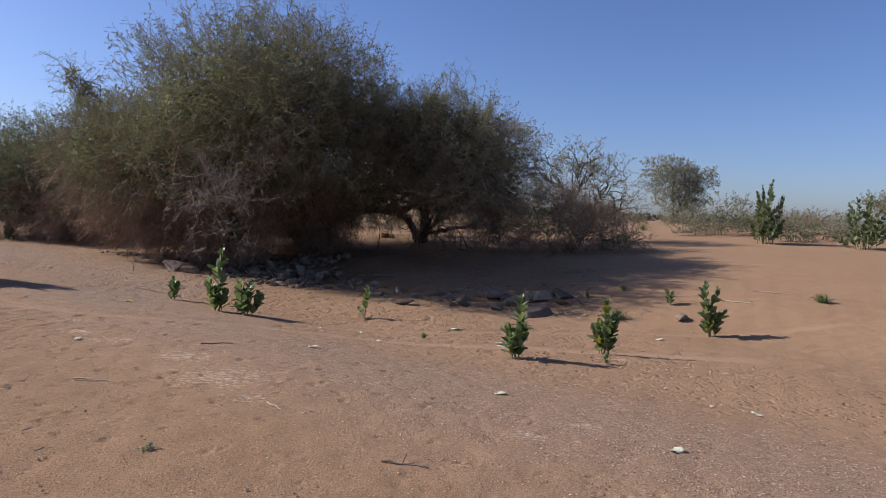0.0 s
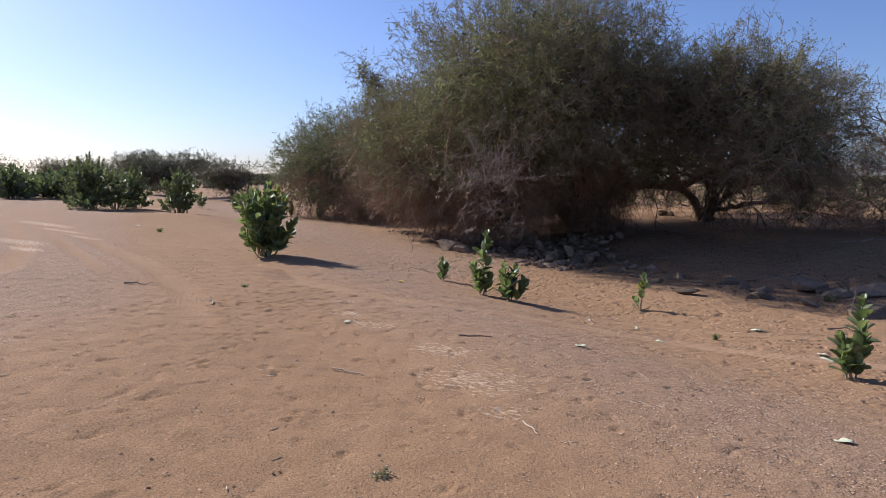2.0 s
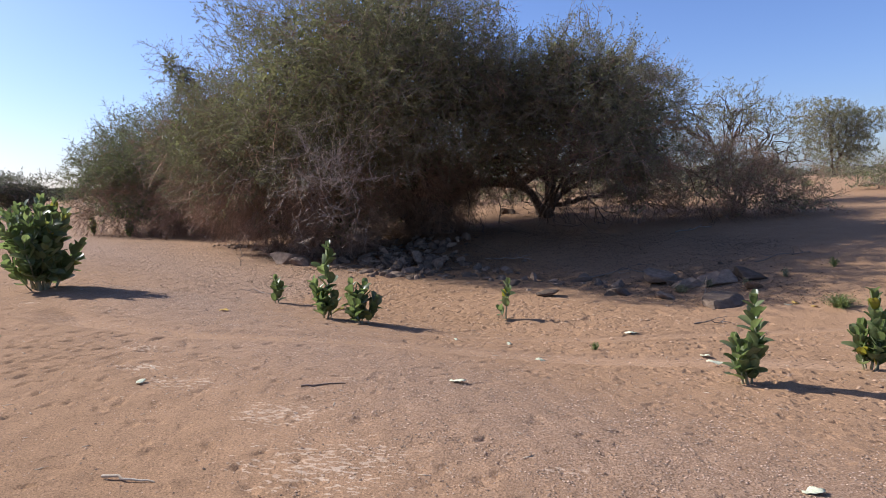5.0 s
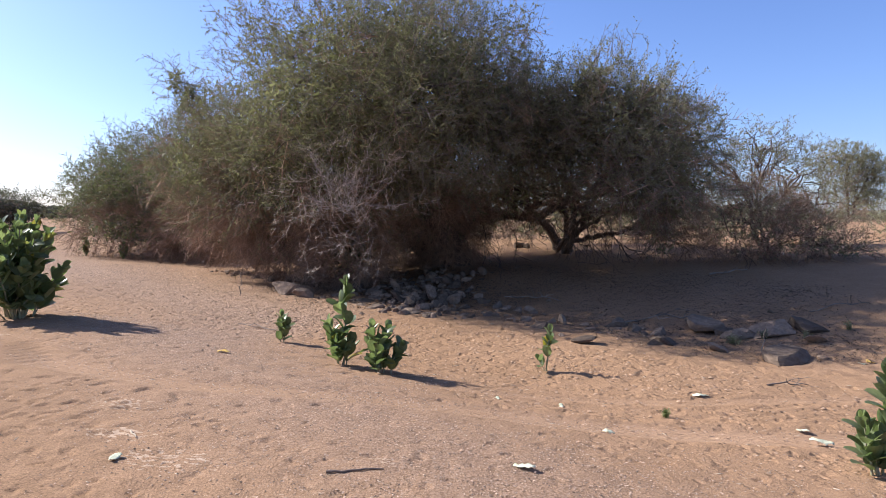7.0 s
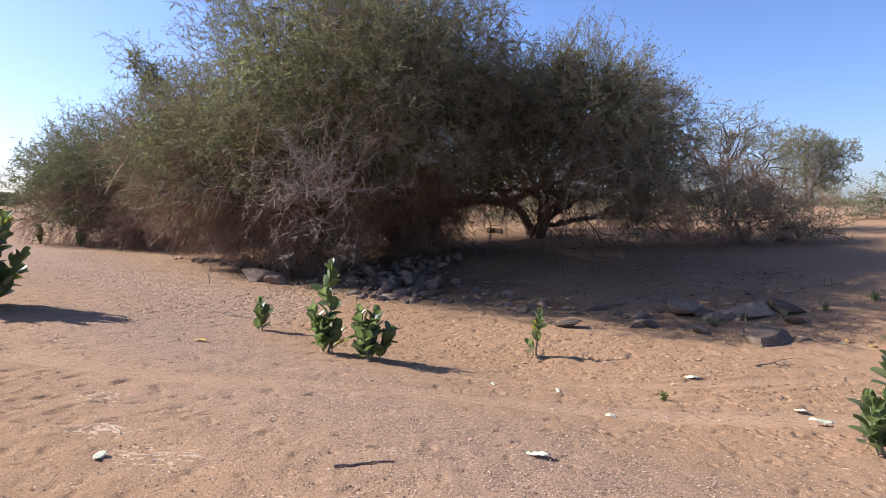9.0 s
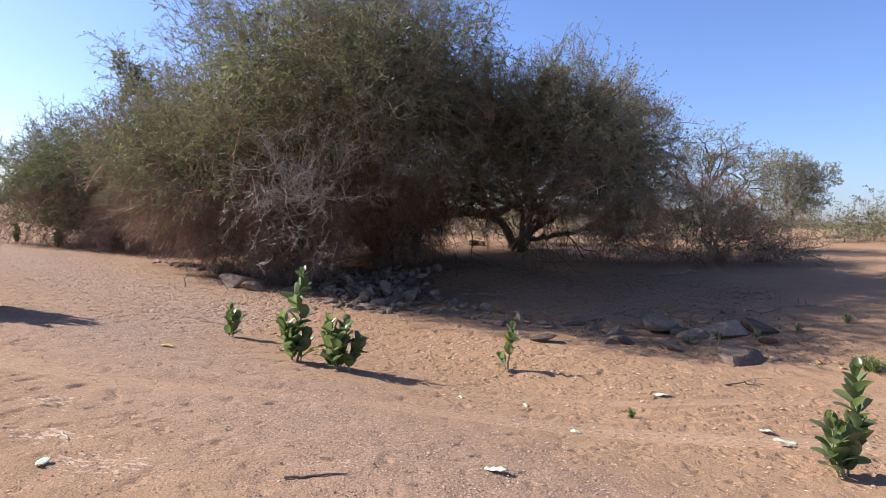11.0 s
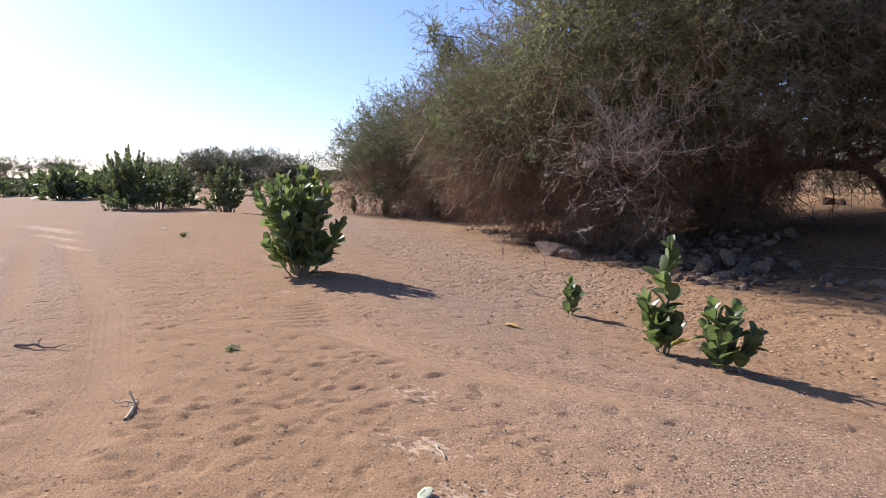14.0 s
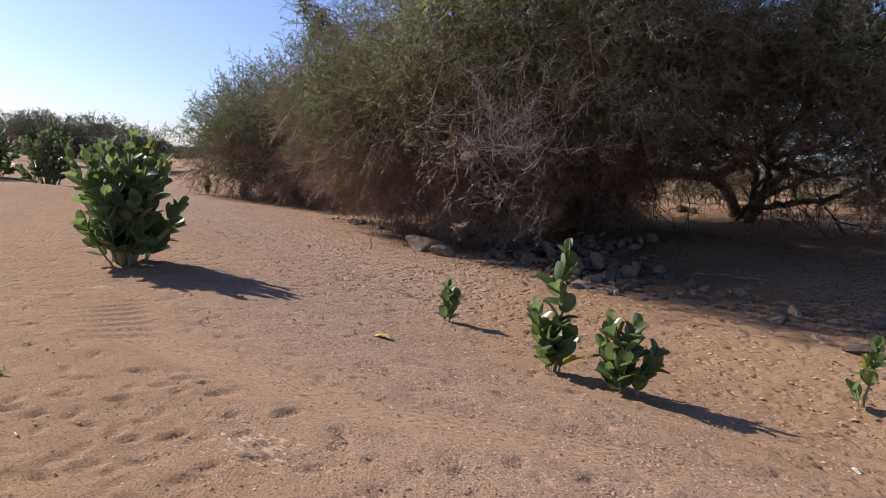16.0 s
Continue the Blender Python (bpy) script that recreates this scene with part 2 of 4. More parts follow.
class Pile:
    """Collects vertices and faces of many pieces into one array."""

    def __init__(self):
        self.v, self.f, self.n = [], [], 0

    def add(self, verts, faces):
        self.v.append(np.asarray(verts, float))
        self.f.append(np.asarray(faces, int) + self.n)
        self.n += len(verts)

    def spread(self, verts, faces, mats, places):
        """The same piece many times: mats n x 3 x 3, places n x 3."""
        if not len(places):
            return
        out = np.einsum("nij,vj->nvi", mats, verts) + places[:, None, :]
        idx = faces[None] + (np.arange(len(places)) * len(verts))[:, None, None]
        self.add(out.reshape(-1, 3), idx.reshape(-1, faces.shape[1]))

    def mesh(self, name, mat, smooth=False):
        return mesh_np(name, np.concatenate(self.v), np.concatenate(self.f), mat, smooth)


def unit(a):
    return a / np.maximum(np.linalg.norm(a, axis=-1, keepdims=True), 1e-9)


def frames_along(ahead, rng):
    """Turns whose y axis looks along the given ways, with a random spin."""
    ahead = unit(ahead)
    side = unit(np.cross(ahead, unit(rng.normal(size=ahead.shape))))
    return np.stack([side, ahead, np.cross(side, ahead)], -1)


def tube(points, radii, sides=5):
    """A tapered tube of quads along a line of points."""
    p = np.asarray(points, float)
    t = unit(np.gradient(p, axis=0))
    ref = np.array([0.31, 0.22, 0.92]) if abs(t[0, 2]) < 0.8 else np.array([0.93, 0.3, 0.1])
    a = unit(np.cross(t, ref))
    b = np.cross(t, a)
    ang = np.arange(sides) * 2 * np.pi / sides
    ring = a[:, None, :] * np.cos(ang)[None, :, None] + b[:, None, :] * np.sin(ang)[None, :, None]
    v = p[:, None, :] + ring * np.asarray(radii, float)[:, None, None]
    i, j = np.meshgrid(np.arange(len(p) - 1), np.arange(sides), indexing="ij")
    k = (j + 1) % sides
    f = np.stack([i * sides + j, i * sides + k, (i + 1) * sides + k, (i + 1) * sides + j], -1).reshape(-1, 4)
    return v.reshape(-1, 3), f


def bent(a, b, rng, sag=0.0, wobble=0.1, n=6):
    """A crooked line from a to b."""
    a, b = np.asarray(a, float), np.asarray(b, float)
    s = np.linspace(0, 1, n)[:, None]
    p = a + (b - a) * s
    size = np.linalg.norm(b - a)
    off = rng.normal(size=(n, 3)) * wobble * size * (np.sin(np.pi * s))
    off[:, 2] += sag * size * np.sin(np.pi * s[:, 0])
    return p + off


# ---- ground ----
def smooth_step(a, b, u):
    t = np.clip((u - a) / (b - a), 0, 1)
    return t * t * (3 - 2 * t)


def ground_z(x, y):
    """The lie of the land: a sandy track, a slope down to a dry bed, and its far bank."""
    x, y = np.asarray(x, float), np.asarray(y, float)
    u = 0.55 * x + 0.835 * y
    z = (-0.136 - 0.40 * smooth_step(-3, 5, u) - 0.46 * smooth_step(4.5, 9.5, u) - 0.11 * smooth_step(9, 14, u)
         + 0.64 * smooth_step(13.8, 18.5, u) + 0.60 * smooth_step(17, 25, u) + 0.86 * smooth_step(22, 46, u))
    far = smooth_step(12, 60, np.hypot(x + 3, y - 8))
    z = z + 0.022 * np.sin(0.9 * x + 1.3 * y) * np.sin(0.7 * y - 0.5 * x + 1) + far * 0.10 * np.sin(0.21 * x + 1) * np.sin(0.17 * y + 0.1 * x)
    z = z + 0.24 * np.exp(-((x + 24.5) ** 2 + (y - 20.5) ** 2) / 9.0)
    return z


def gz(x, y):
    return float(ground_z(x, y))


def axis(lo, hi, a, b, step, reach, grow=1.11):
    """Grid lines: fine from a to b, wider from lo to hi, then ever wider."""
    mid = np.concatenate([np.arange(lo, a, step * 2.6), np.arange(a, b, step), np.arange(b, hi, step * 2.6)])
    out, d = [], step * 2
    e = 0.0
    while e < reach:
        d = d * grow
        e += d
        out.append(e)
    out = np.array(out)
    return np.concatenate([lo - out[::-1], mid, mid[-1] + out])


def build_ground():
    rng = np.random.default_rng(3)
    xs, ys = axis(-15, 9.5, -9.6, 2.0, 0.031, 1500, 1.16), axis(2, 19, 4.4, 13.0, 0.031, 1500, 1.16)
    X, Y = np.meshgrid(xs, ys)
    Z = ground_z(X, Y)
    u = 0.55 * X + 0.835 * Y
    grit = np.clip(0.55 * np.exp(-((u - 5.8) / 1.5) ** 2) * smooth_step(-12, -7, X) + 0.9 * np.exp(-((u - 9.0) / 2.6) ** 2) * (X < -6.5) * smooth_step(-6, -8, X) + 0.7 * smooth_step(2.2, 0.5, u) * smooth_step(-6, -9, X), 0, 1)
    crust, packed, across = np.zeros_like(Z), np.zeros_like(Z), np.zeros_like(Z)
    trod = np.clip(np.exp(-((u - 10.3) / 2.6) ** 2) * (0.3 + 0.7 * smooth_step(-5.0, -8.0, X)) + 0.08 + 0.3 * smooth_step(-8, -11, X), 0, 1) * (1 - 0.9 * np.exp(-(((X + 7.6) / 1.7) ** 2 + ((Y - 8.9) / 1.3) ** 2) ** 2))
    for cx, cy, rx, ry in ((-2.7, 6.7, 1.3, 0.9), (-3.5, 7.5, 1.0, 0.6), (-6.2, 9.2, 0.7, 0.5), (-2.1, 6.0, 0.6, 0.35), (-1.1, 6.95, 0.35, 0.16), (-4.9, 8.1, 0.8, 0.4), (-5.6, 8.5, 0.6, 0.4),
                           (-19.6, 12.6, 2.2, 0.5), (-17.4, 11.9, 1.4, 0.4), (-16.6, 9.8, 2.0, 0.7), (-15.2, 9.2, 1.3, 0.5), (-7.3, 4.6, 0.6, 0.35), (-8.2, 4.9, 0.5, 0.3), (-3.3, 8.55, 0.3, 0.12), (2.6, 10.9, 1.2, 0.35),
                           (0.6, 5.6, 0.6, 0.25), (1.2, 6.1, 0.5, 0.2), (-10.4, 11.6, 0.5, 0.25), (-22, 13.5, 3, 0.8)):
        crust = np.maximum(crust, (1.18 if cx < -12 else 1.0) * np.exp(-(((X - cx) / rx) ** 2 + ((Y - cy) / ry) ** 2)))
    # wind ripples and lumpy trodden sand
    lump = np.sin(7.1 * X + 2.3 * Y) * np.sin(6.3 * Y - 2.9 * X + 2) + 0.6 * np.sin(13 * X - 5 * Y) * np.sin(12 * Y + 4 * X + 1)
    near = 1 - smooth_step(14, 26, np.hypot(X + 4, Y - 9))
    Z += 0.006 * lump * near
    Z += 0.006 * np.sin(30 * (0.5 * X - 0.87 * Y) + 2 * np.sin(2 * X)) * np.exp(-(((X - 0.2) / 1.6) ** 2 + ((Y - 12.6) / 1.1) ** 2))

    # wheel ruts: (way as a curve of x, half width, depth)
    def rut(line, half, depth, tread, pack=0.5):
        line = np.array(line, float)
        seg = np.concatenate([[0], np.cumsum(np.hypot(*np.diff(line, axis=0).T))])
        s = np.arange(0, seg[-1], 0.12)
        px, py = np.interp(s, seg, line[:, 0]), np.interp(s, seg, line[:, 1])
        x0, x1 = np.searchsorted(xs, px.min() - 1), np.searchsorted(xs, px.max() + 1)
        y0, y1 = np.searchsorted(ys, py.min() - 1), np.searchsorted(ys, py.max() + 1)
        gx, gy = X[y0:y1, x0:x1], Y[y0:y1, x0:x1]
        best, along = np.full(gx.shape, 9.0), np.zeros(gx.shape)
        for a, b, c in zip(px, py, s):
            d = np.hypot(gx - a, gy - b)
            hit = d < best
            best[hit], along[hit] = d[hit], c
        fall = np.exp(-(best / half) ** 4) * smooth_step(0, 1.8, along) * smooth_step(seg[-1], seg[-1] - 1.8, along)
        rim = np.exp(-((best - half * 1.5) / (half * 0.45)) ** 2)
        plain = ground_z(gx, gy)
        Z[y0:y1, x0:x1] += 0.95 * fall * (plain - Z[y0:y1, x0:x1]) - depth * fall + 0.5 * depth * rim + tread * fall * np.sin(along * 2 * np.pi / 0.14)
        grit[y0:y1, x0:x1] *= 1 - 0.9 * fall
        trod[y0:y1, x0:x1] *= 1 - fall
        across[y0:y1, x0:x1] = np.where(best < half * 1.6, best, across[y0:y1, x0:x1])
        packed[y0:y1, x0:x1] = np.maximum(packed[y0:y1, x0:x1], pack * fall)

    # hoof and foot prints
    prints = []

    def trail(x, y, heading, count, pace, size, depth, stray=0.25):
        for k in range(count):
            heading += rng.normal() * 0.12
            x, y = x + pace * np.cos(heading), y + pace * np.sin(heading)
            side = (0.09 if k % 2 else -0.09)
            prints.append((x - side * np.sin(heading) + rng.normal() * stray * 0.2, y + side * np.cos(heading) + rng.normal() * stray * 0.2, size * rng.uniform(0.8, 1.2), depth * rng.uniform(0.6, 1.2), heading))

    for x, y, a, n in ((-5.8, 6.6, 2.0, 16), (-6.6, 6.8, 1.4, 14), (-4.8, 7.0, 2.5, 14), (-7.4, 8.4, 0.2, 16), (-6.2, 5.5, 1.9, 14), (-5.2, 6.3, 2.3, 16), (-7.6, 6.0, 1.2, 14), (-5.0, 4.5, 2.8, 14), (-8.5, 7.0, 0.4, 14), (-3.4, 5.0, 2.6, 14), (-1.5, 5.2, 2.9, 16), (0.8, 6.2, 2.9, 20), (-6.5, 8.0, 0.5, 18), (-4.5, 3.8, 1.7, 12), (3.5, 8.0, 3.3, 16)):
        trail(x, y, a, n, 0.36, 0.05, 0.02)
    for x, y, a, n in ((-8.2, 6.6, 0.95, 11), (-7.6, 8.1, 0.35, 7), (-7.9, 8.6, 0.8, 6), (-6.9, 8.3, 1.0, 5), (-8.1, 9.3, 0.5, 5)):
        trail(x, y, a, n, 0.3, 0.056, 0.024, 0.1)
    for x, y, a, n in ((-3.2, 11.2, 0.1, 20), (-2.6, 11.5, 0.05, 18), (-4.2, 11.6, 0.3, 20), (-6.5, 12.6, 0.2, 18)):
        trail(x, y, a, n, 0.22, 0.05, 0.024)
    for k in range(2600):
        x, v = rng.uniform(-24, -7 if k < 1500 else 3.0), rng.normal(9.8, 2.1)
        y = (v - 0.55 * x) / 0.835
        if 2 < y < 28:
            prints.append((x, y, rng.uniform(0.028, 0.05) * (1.8 if x < -9.6 or y > 13.0 else 1.0), rng.uniform(0.012, 0.034), rng.uniform(0, 6.3)))
    for _ in range(1800):
        prints.append((rng.uniform(-11, 9.5), rng.uniform(2.5, 16), rng.uniform(0.026, 0.05), rng.uniform(0.008, 0.026), rng.uniform(0, 6.3)))
    dent, rim_up = np.zeros_like(Z), np.zeros_like(Z)
    for x, y, r, d, a in prints:
        x0, x1 = np.searchsorted(xs, x - 3 * r), np.searchsorted(xs, x + 3 * r)
        y0, y1 = np.searchsorted(ys, y - 3 * r), np.searchsorted(ys, y + 3 * r)
        if x1 - x0 < 2 or y1 - y0 < 2:
            continue
        gx, gy = X[y0:y1, x0:x1] - x, Y[y0:y1, x0:x1] - y
        q = ((gx * np.cos(a) + gy * np.sin(a)) / (1.6 * r)) ** 2 + ((gy * np.cos(a) - gx * np.sin(a)) / (0.8 * r)) ** 2
        cut, lip = dent[y0:y1, x0:x1], rim_up[y0:y1, x0:x1]
        np.minimum(cut, -d * np.exp(-q ** 3) * (0.85 + 0.25 * np.sin(7 * gx / r + 3 * a) * np.sin(6 * gy / r)), out=cut)
        np.maximum(lip, 0.25 * d * np.exp(-((np.sqrt(q) - 1.4) / 0.32) ** 2) * (0.6 + 0.5 * np.sin(2 * a + 5 * gy / r)), out=lip)
    Z += dent + rim_up
    rut([(-9.9, 10.9), (-8.4, 10.4), (-6.2, 10.1), (-4.2, 10.5), (-2.2, 10.75), (-0.7, 11.0), (0.7, 11.3), (3, 11.6), (6, 11.6)], 0.26, 0.034, 0.0, 1.0)
    rut([(-6.2, 11.3), (-3.5, 11.75), (-0.6, 12.3), (0.6, 12.8), (2.8, 13.7), (6.3, 14.1), (9, 14.4)], 0.14, 0.016, 0.003)
    rut([(-35, 19.8), (-31.5, 18.2), (-19.7, 12.9), (-13.6, 10.4), (-10.6, 9.2), (-8.2, 7.9), (-6.2, 6.2)], 0.24, 0.014, 0.0, 0.35)
    rut([(-35, 17.6), (-24.3, 13.5), (-19.5, 11.3), (-15.1, 9.1), (-12.3, 7.3), (-9.8, 4.6)], 0.24, 0.014, 0.0, 0.35)
    rut([(-34, 18.6), (-22.0, 13.4), (-17.2, 11.0), (-13.0, 9.2), (-10.2, 8.0)], 0.16, 0.009, 0.0, 0.25)
    rut([(-6, 2.6), (-3.4, 3.6), (0, 3.9), (5, 3.6)], 0.17, 0.012, 0.002, 0.0)

    # a patch of tread ripples where a wheel spun
    s, w = 0.77 * (X + 9.1) - 0.63 * (Y - 10.75), 0.63 * (X + 9.1) + 0.77 * (Y - 10.75)
    patch = np.exp(-(s / 0.85) ** 6 - (w / 0.3) ** 4)
    Z += patch * (0.9 * (ground_z(X, Y) - Z) + 0.011 * np.sin(s * 2 * np.pi / 0.2 + 0.6 * np.sin(4 * w)))
    grit *= 1 - patch
    trod *= 1 - patch
    ny, nx = X.shape
    i, j = np.meshgrid(np.arange(ny - 1), np.arange(nx - 1), indexing="ij")
    f = np.stack([i * nx + j, i * nx + j + 1, (i + 1) * nx + j + 1, (i + 1) * nx + j], -1).reshape(-1, 4)
    me = mesh_np("ground", np.stack([X, Y, Z], -1).reshape(-1, 3), f, M_SAND, True)
    for name, values in (("grit", grit), ("crust", crust), ("trod", trod), ("packed", packed), ("across", across), ("pale", smooth_step(-5.5, 0.5, X) * smooth_step(5.5, 9.0, u))):
        me.attributes.new(name, "FLOAT", "POINT").data.foreach_set("value", values.astype(np.float32).ravel())
    return tagged(new("ground", me), "reddish sand with footprints, wheel ruts and pale crust", "ground", kind="structure")


build_ground()


def build_hill():
    xs, ys = np.linspace(-420, 420, 90), np.linspace(-130, 130, 24)
    X, Y = np.meshgrid(xs, ys)
    Z = 24 * np.exp(-(Y / 60) ** 2) * (0.55 + 0.45 * np.sin(X / 75 + 1.0)) * smooth_step(420, 180, np.abs(X)) + 1.5 * np.sin(X / 11) * np.exp(-(Y / 50) ** 2) - 2.0
    i, j = np.meshgrid(np.arange(23), np.arange(89), indexing="ij")
    f = np.stack([i * 90 + j, i * 90 + j + 1, (i + 1) * 90 + j + 1, (i + 1) * 90 + j], -1).reshape(-1, 4)
    ob = new("hill", mesh_np("hill", np.stack([X, Y, Z], -1).reshape(-1, 3), f, M_HILL, True))
    ob.matrix_world = pose(20, 900, 0.5, 0, 0, 4)
    tagged(ob, "low dark rocky ridge far across the plain", "hill", kind="structure")


build_hill()


# ---- trees ----
def spray_template(rng, leaves, length=1.0, leaf=(0.075, 0.034), sides=3, side_twigs=6):
    """A twig with side twigs and small leaves, growing along y. Returns wood and leaf arrays."""
    wood, leafs = Pile(), Pile()
    main = bent((0, 0, 0), (0, length, 0), rng, 0, 0.06, 3)
    wood.add(*tube(main, (0.011, 0.007, 0.003), sides))
    ends = [main]
    for _ in range(side_twigs):
        s = rng.uniform(0.1, 0.85)
        a = np.array([np.interp(s, np.linspace(0, 1, 3), main[:, k]) for k in range(3)])
        d = unit(np.array([rng.normal(), rng.uniform(0.3, 1.2), rng.normal()])) * rng.uniform(0.2, 0.5) * length
        side = np.array([a, a + d])
        w = unit(np.cross(d, rng.normal(size=3))) * 0.005
        wood.add([a - w, a + w, a + d + w * 0.4, a + d - w * 0.4], [[0, 1, 2, 3]])
        ends.append(side)
    for _ in range(leaves):
        line = ends[rng.integers(len(ends))]
        s = rng.uniform(0.1, 1) * (len(line) - 1)
        k = min(int(s), len(line) - 2)
        a = line[k] + (line[k + 1] - line[k]) * (s - k)
        d = unit(rng.normal(size=3) + np.array([0, 0.7, 0]))
        w = unit(np.cross(d, rng.normal(size=3)))
        le, wi = leaf[0] * rng.uniform(0.7, 1.3), leaf[1] * rng.uniform(0.7, 1.3)
        leafs.add([a, a + d * le + w * wi * 0.45, a + d * le * 0.75 - w * wi * 0.55], [[0, 1, 2]])
    return (np.concatenate(wood.v), np.concatenate(wood.f)), (np.concatenate(leafs.v), np.concatenate(leafs.f)) if leaves else None


def wavy(p):
    """A slow three-way waviness, about -1 to 1, to break up round crowns."""
    return (np.sin(1.3 * p[:, 0] + 0.7 * p[:, 1]) * np.sin(1.1 * p[:, 1] - 0.9 * p[:, 2] + 1) + 0.7 * np.sin(2.6 * p[:, 2] + 1.9 * p[:, 0] + 2) * np.sin(2.9 * p[:, 1] + p[:, 0])) / 1.4


def crown_points(lobes, density, rng, lo, hi, ragged=0.27):
    """Points in the outer part of a union of egg-shaped lobes, with the outward ways."""
    pts, outs, deads = [], [], []
    lob = np.array([l[:6] for l in lobes], float)
    for n, l in enumerate(lobes):
        c, r = lob[n, :3], lob[n, 3:6]
        area = 4 * np.pi * (((r[0] * r[1]) ** 1.6 + (r[0] * r[2]) ** 1.6 + (r[1] * r[2]) ** 1.6) / 3) ** (1 / 1.6)
        k = int(area * density * (l[7] if len(l) > 7 else 1.0))
        d = unit(rng.normal(size=(k, 3)))
        rad = rng.uniform(lo, hi, k) * (1 + ragged * wavy(c + d * r * 1.0))
        p = c + d * r * rad[:, None]
        out = unit(d / r)
        inside = np.zeros(k, bool)
        for m in range(len(lobes)):
            if m != n:
                inside |= (((p - lob[m, :3]) / lob[m, 3:6]) ** 2).sum(1) < (lo * 0.92) ** 2
        keep = (rng.uniform(size=k) > 0.55 * smooth_step(0.1, 0.6, d[:, 1])) & ~inside & (p[:, 2] > ground_z(p[:, 0], p[:, 1]) + 0.12)
        pts.append(p[keep]), outs.append(out[keep]), deads.append(np.full(keep.sum(), l[6]))
    return np.concatenate(pts), np.concatenate(outs), np.concatenate(deads)


def tree(name, label, category, base, lobes, seed, leaf_mat, density=15.0, size=0.68, leaf=(0.05, 0.03), leaves=72, trunk_r=0.2, stems=4, fill=120.0, fill_size=0.14, group="", limb_n=7, droop=0.55, limb_r=1.0):
    """lobes: x, y, z, three radii, dead share 0..1 (and how dense)."""
    rng = np.random.default_rng(seed)
    base = np.array([base[0], base[1], gz(base[0], base[1]) - 0.08])
    top = thing(name, base, label, category, group)
    shift = -base
    p, out, dead = crown_points(lobes, density, rng, 0.74, 1.0)
    clump = np.sin(3.1 * p[:, 0] + 1.7 * p[:, 2]) * np.sin(2.7 * p[:, 1] - 2.2 * p[:, 2]) + 0.6 * np.sin(5.3 * p[:, 0] - 4.1 * p[:, 1] + 4.7 * p[:, 2])
    some = rng.uniform(size=len(p)) < 0.45 + 0.55 * smooth_step(-0.9, 0.5, clump)
    p, out, dead = p[some], out[some], dead[some]
    live = rng.uniform(size=len(p)) > dead
    way = out + rng.normal(size=p.shape) * 0.55
    way[:, 2] += np.where(live, 0.35, -droop)
    wood, green, brown = Pile(), Pile(), Pile()
    kinds = rng.integers(0, 4, len(p))
    for k in range(4):
        (wv, wf), lf = spray_template(rng, leaves, 1.0, (leaf[0] / size, leaf[1] / size))
        (dv, df), _ = spray_template(rng, 0, 1.0, side_twigs=14)
        pick = live & (kinds == k)
        mats = frames_along(way[pick], rng) * (size * rng.uniform(0.6, 1.35, pick.sum()))[:, None, None]
        wood.spread(wv, wf, mats, p[pick] + shift)
        green.spread(lf[0], lf[1], mats, p[pick] + shift)
        pick = ~live & (kinds == k)
        mats = frames_along(way[pick], rng) * (1.35 * size * rng.uniform(0.6, 1.5, pick.sum()))[:, None, None]
        brown.spread(dv, df, mats, p[pick] + shift)
    # long shoots that break the outline
    q, qo, qd = crown_points(lobes, density * 0.07, rng, 0.95, 1.06)
    (wv, wf), lf = spray_template(rng, leaves, 1.0, (leaf[0] / (size * 1.5), leaf[1] / (size * 1.5)))
    sel = rng.uniform(size=len(q)) > qd
    mats = frames_along(qo[sel] + np.array([0, 0, 0.5]) + rng.normal(size=(sel.sum(), 3)) * 0.3, rng) * (size * rng.uniform(1.0, 1.55, sel.sum()))[:, None, None]
    wood.spread(wv, wf, mats, q[sel] + shift)
    green.spread(lf[0], lf[1], mats, q[sel] + shift)
    # the shaded leaves inside the crown
    if fill:
        q, qo, qd = crown_points(lobes, fill, rng, 0.3, 0.82)
        sel = rng.uniform(size=len(q)) > qd * 0.8
        s = fill_size
        slim = np.array([[0, -0.7 * s, 0], [0.22 * s, 0.75 * s, 0.05 * s], [-0.22 * s, 0.7 * s, 0.05 * s]])
        mats = frames_along(rng.normal(size=(sel.sum(), 3)), rng) * rng.uniform(0.6, 1.4, sel.sum())[:, None, None]
        woody = rng.uniform(size=sel.sum()) < 0.4
        green.spread(slim, np.array([[0, 1, 2]]), mats[~woody], q[sel][~woody] + shift)
        thin = np.array([[-0.03 * s, -1.0 * s, 0], [0.03 * s, -1.0 * s, 0], [0.05 * s, 0.9 * s, 0.05 * s], [-0.05 * s, 0.85 * s, 0.05 * s]])
        wood.spread(thin, np.array([[0, 1, 2, 3]]), mats[woody], q[sel][woody] + shift)
    part("crown", green.mesh("crown", leaf_mat), top, kind="stuff")
    part("twig_mass", wood.mesh("twig_mass", M_TWIG), top, "thin grey-brown twigs", "stuff")
    if brown.n:
        part("dead_brush", brown.mesh("dead_brush", M_DEAD), top, "dry leafless reddish-brown hanging twigs", "stuff")
    # trunk stems and limbs
    heads = []
    for k in range(stems):
        a = rng.uniform(0, 6.3)
        foot = np.array([np.cos(a), np.sin(a), 0.0]) * trunk_r * rng.uniform(0.7, 2.8) - np.array([0, 0, 0.15])
        c = np.array(lobes[k % len(lobes)][:3]) + shift
        head = foot + (c - foot) * np.array([0.26, 0.26, 0.36]) * rng.uniform(0.8, 1.2)
        head[2] = max(head[2], min(1.5, 0.6 * max(l[2] + shift[2] for l in lobes)))
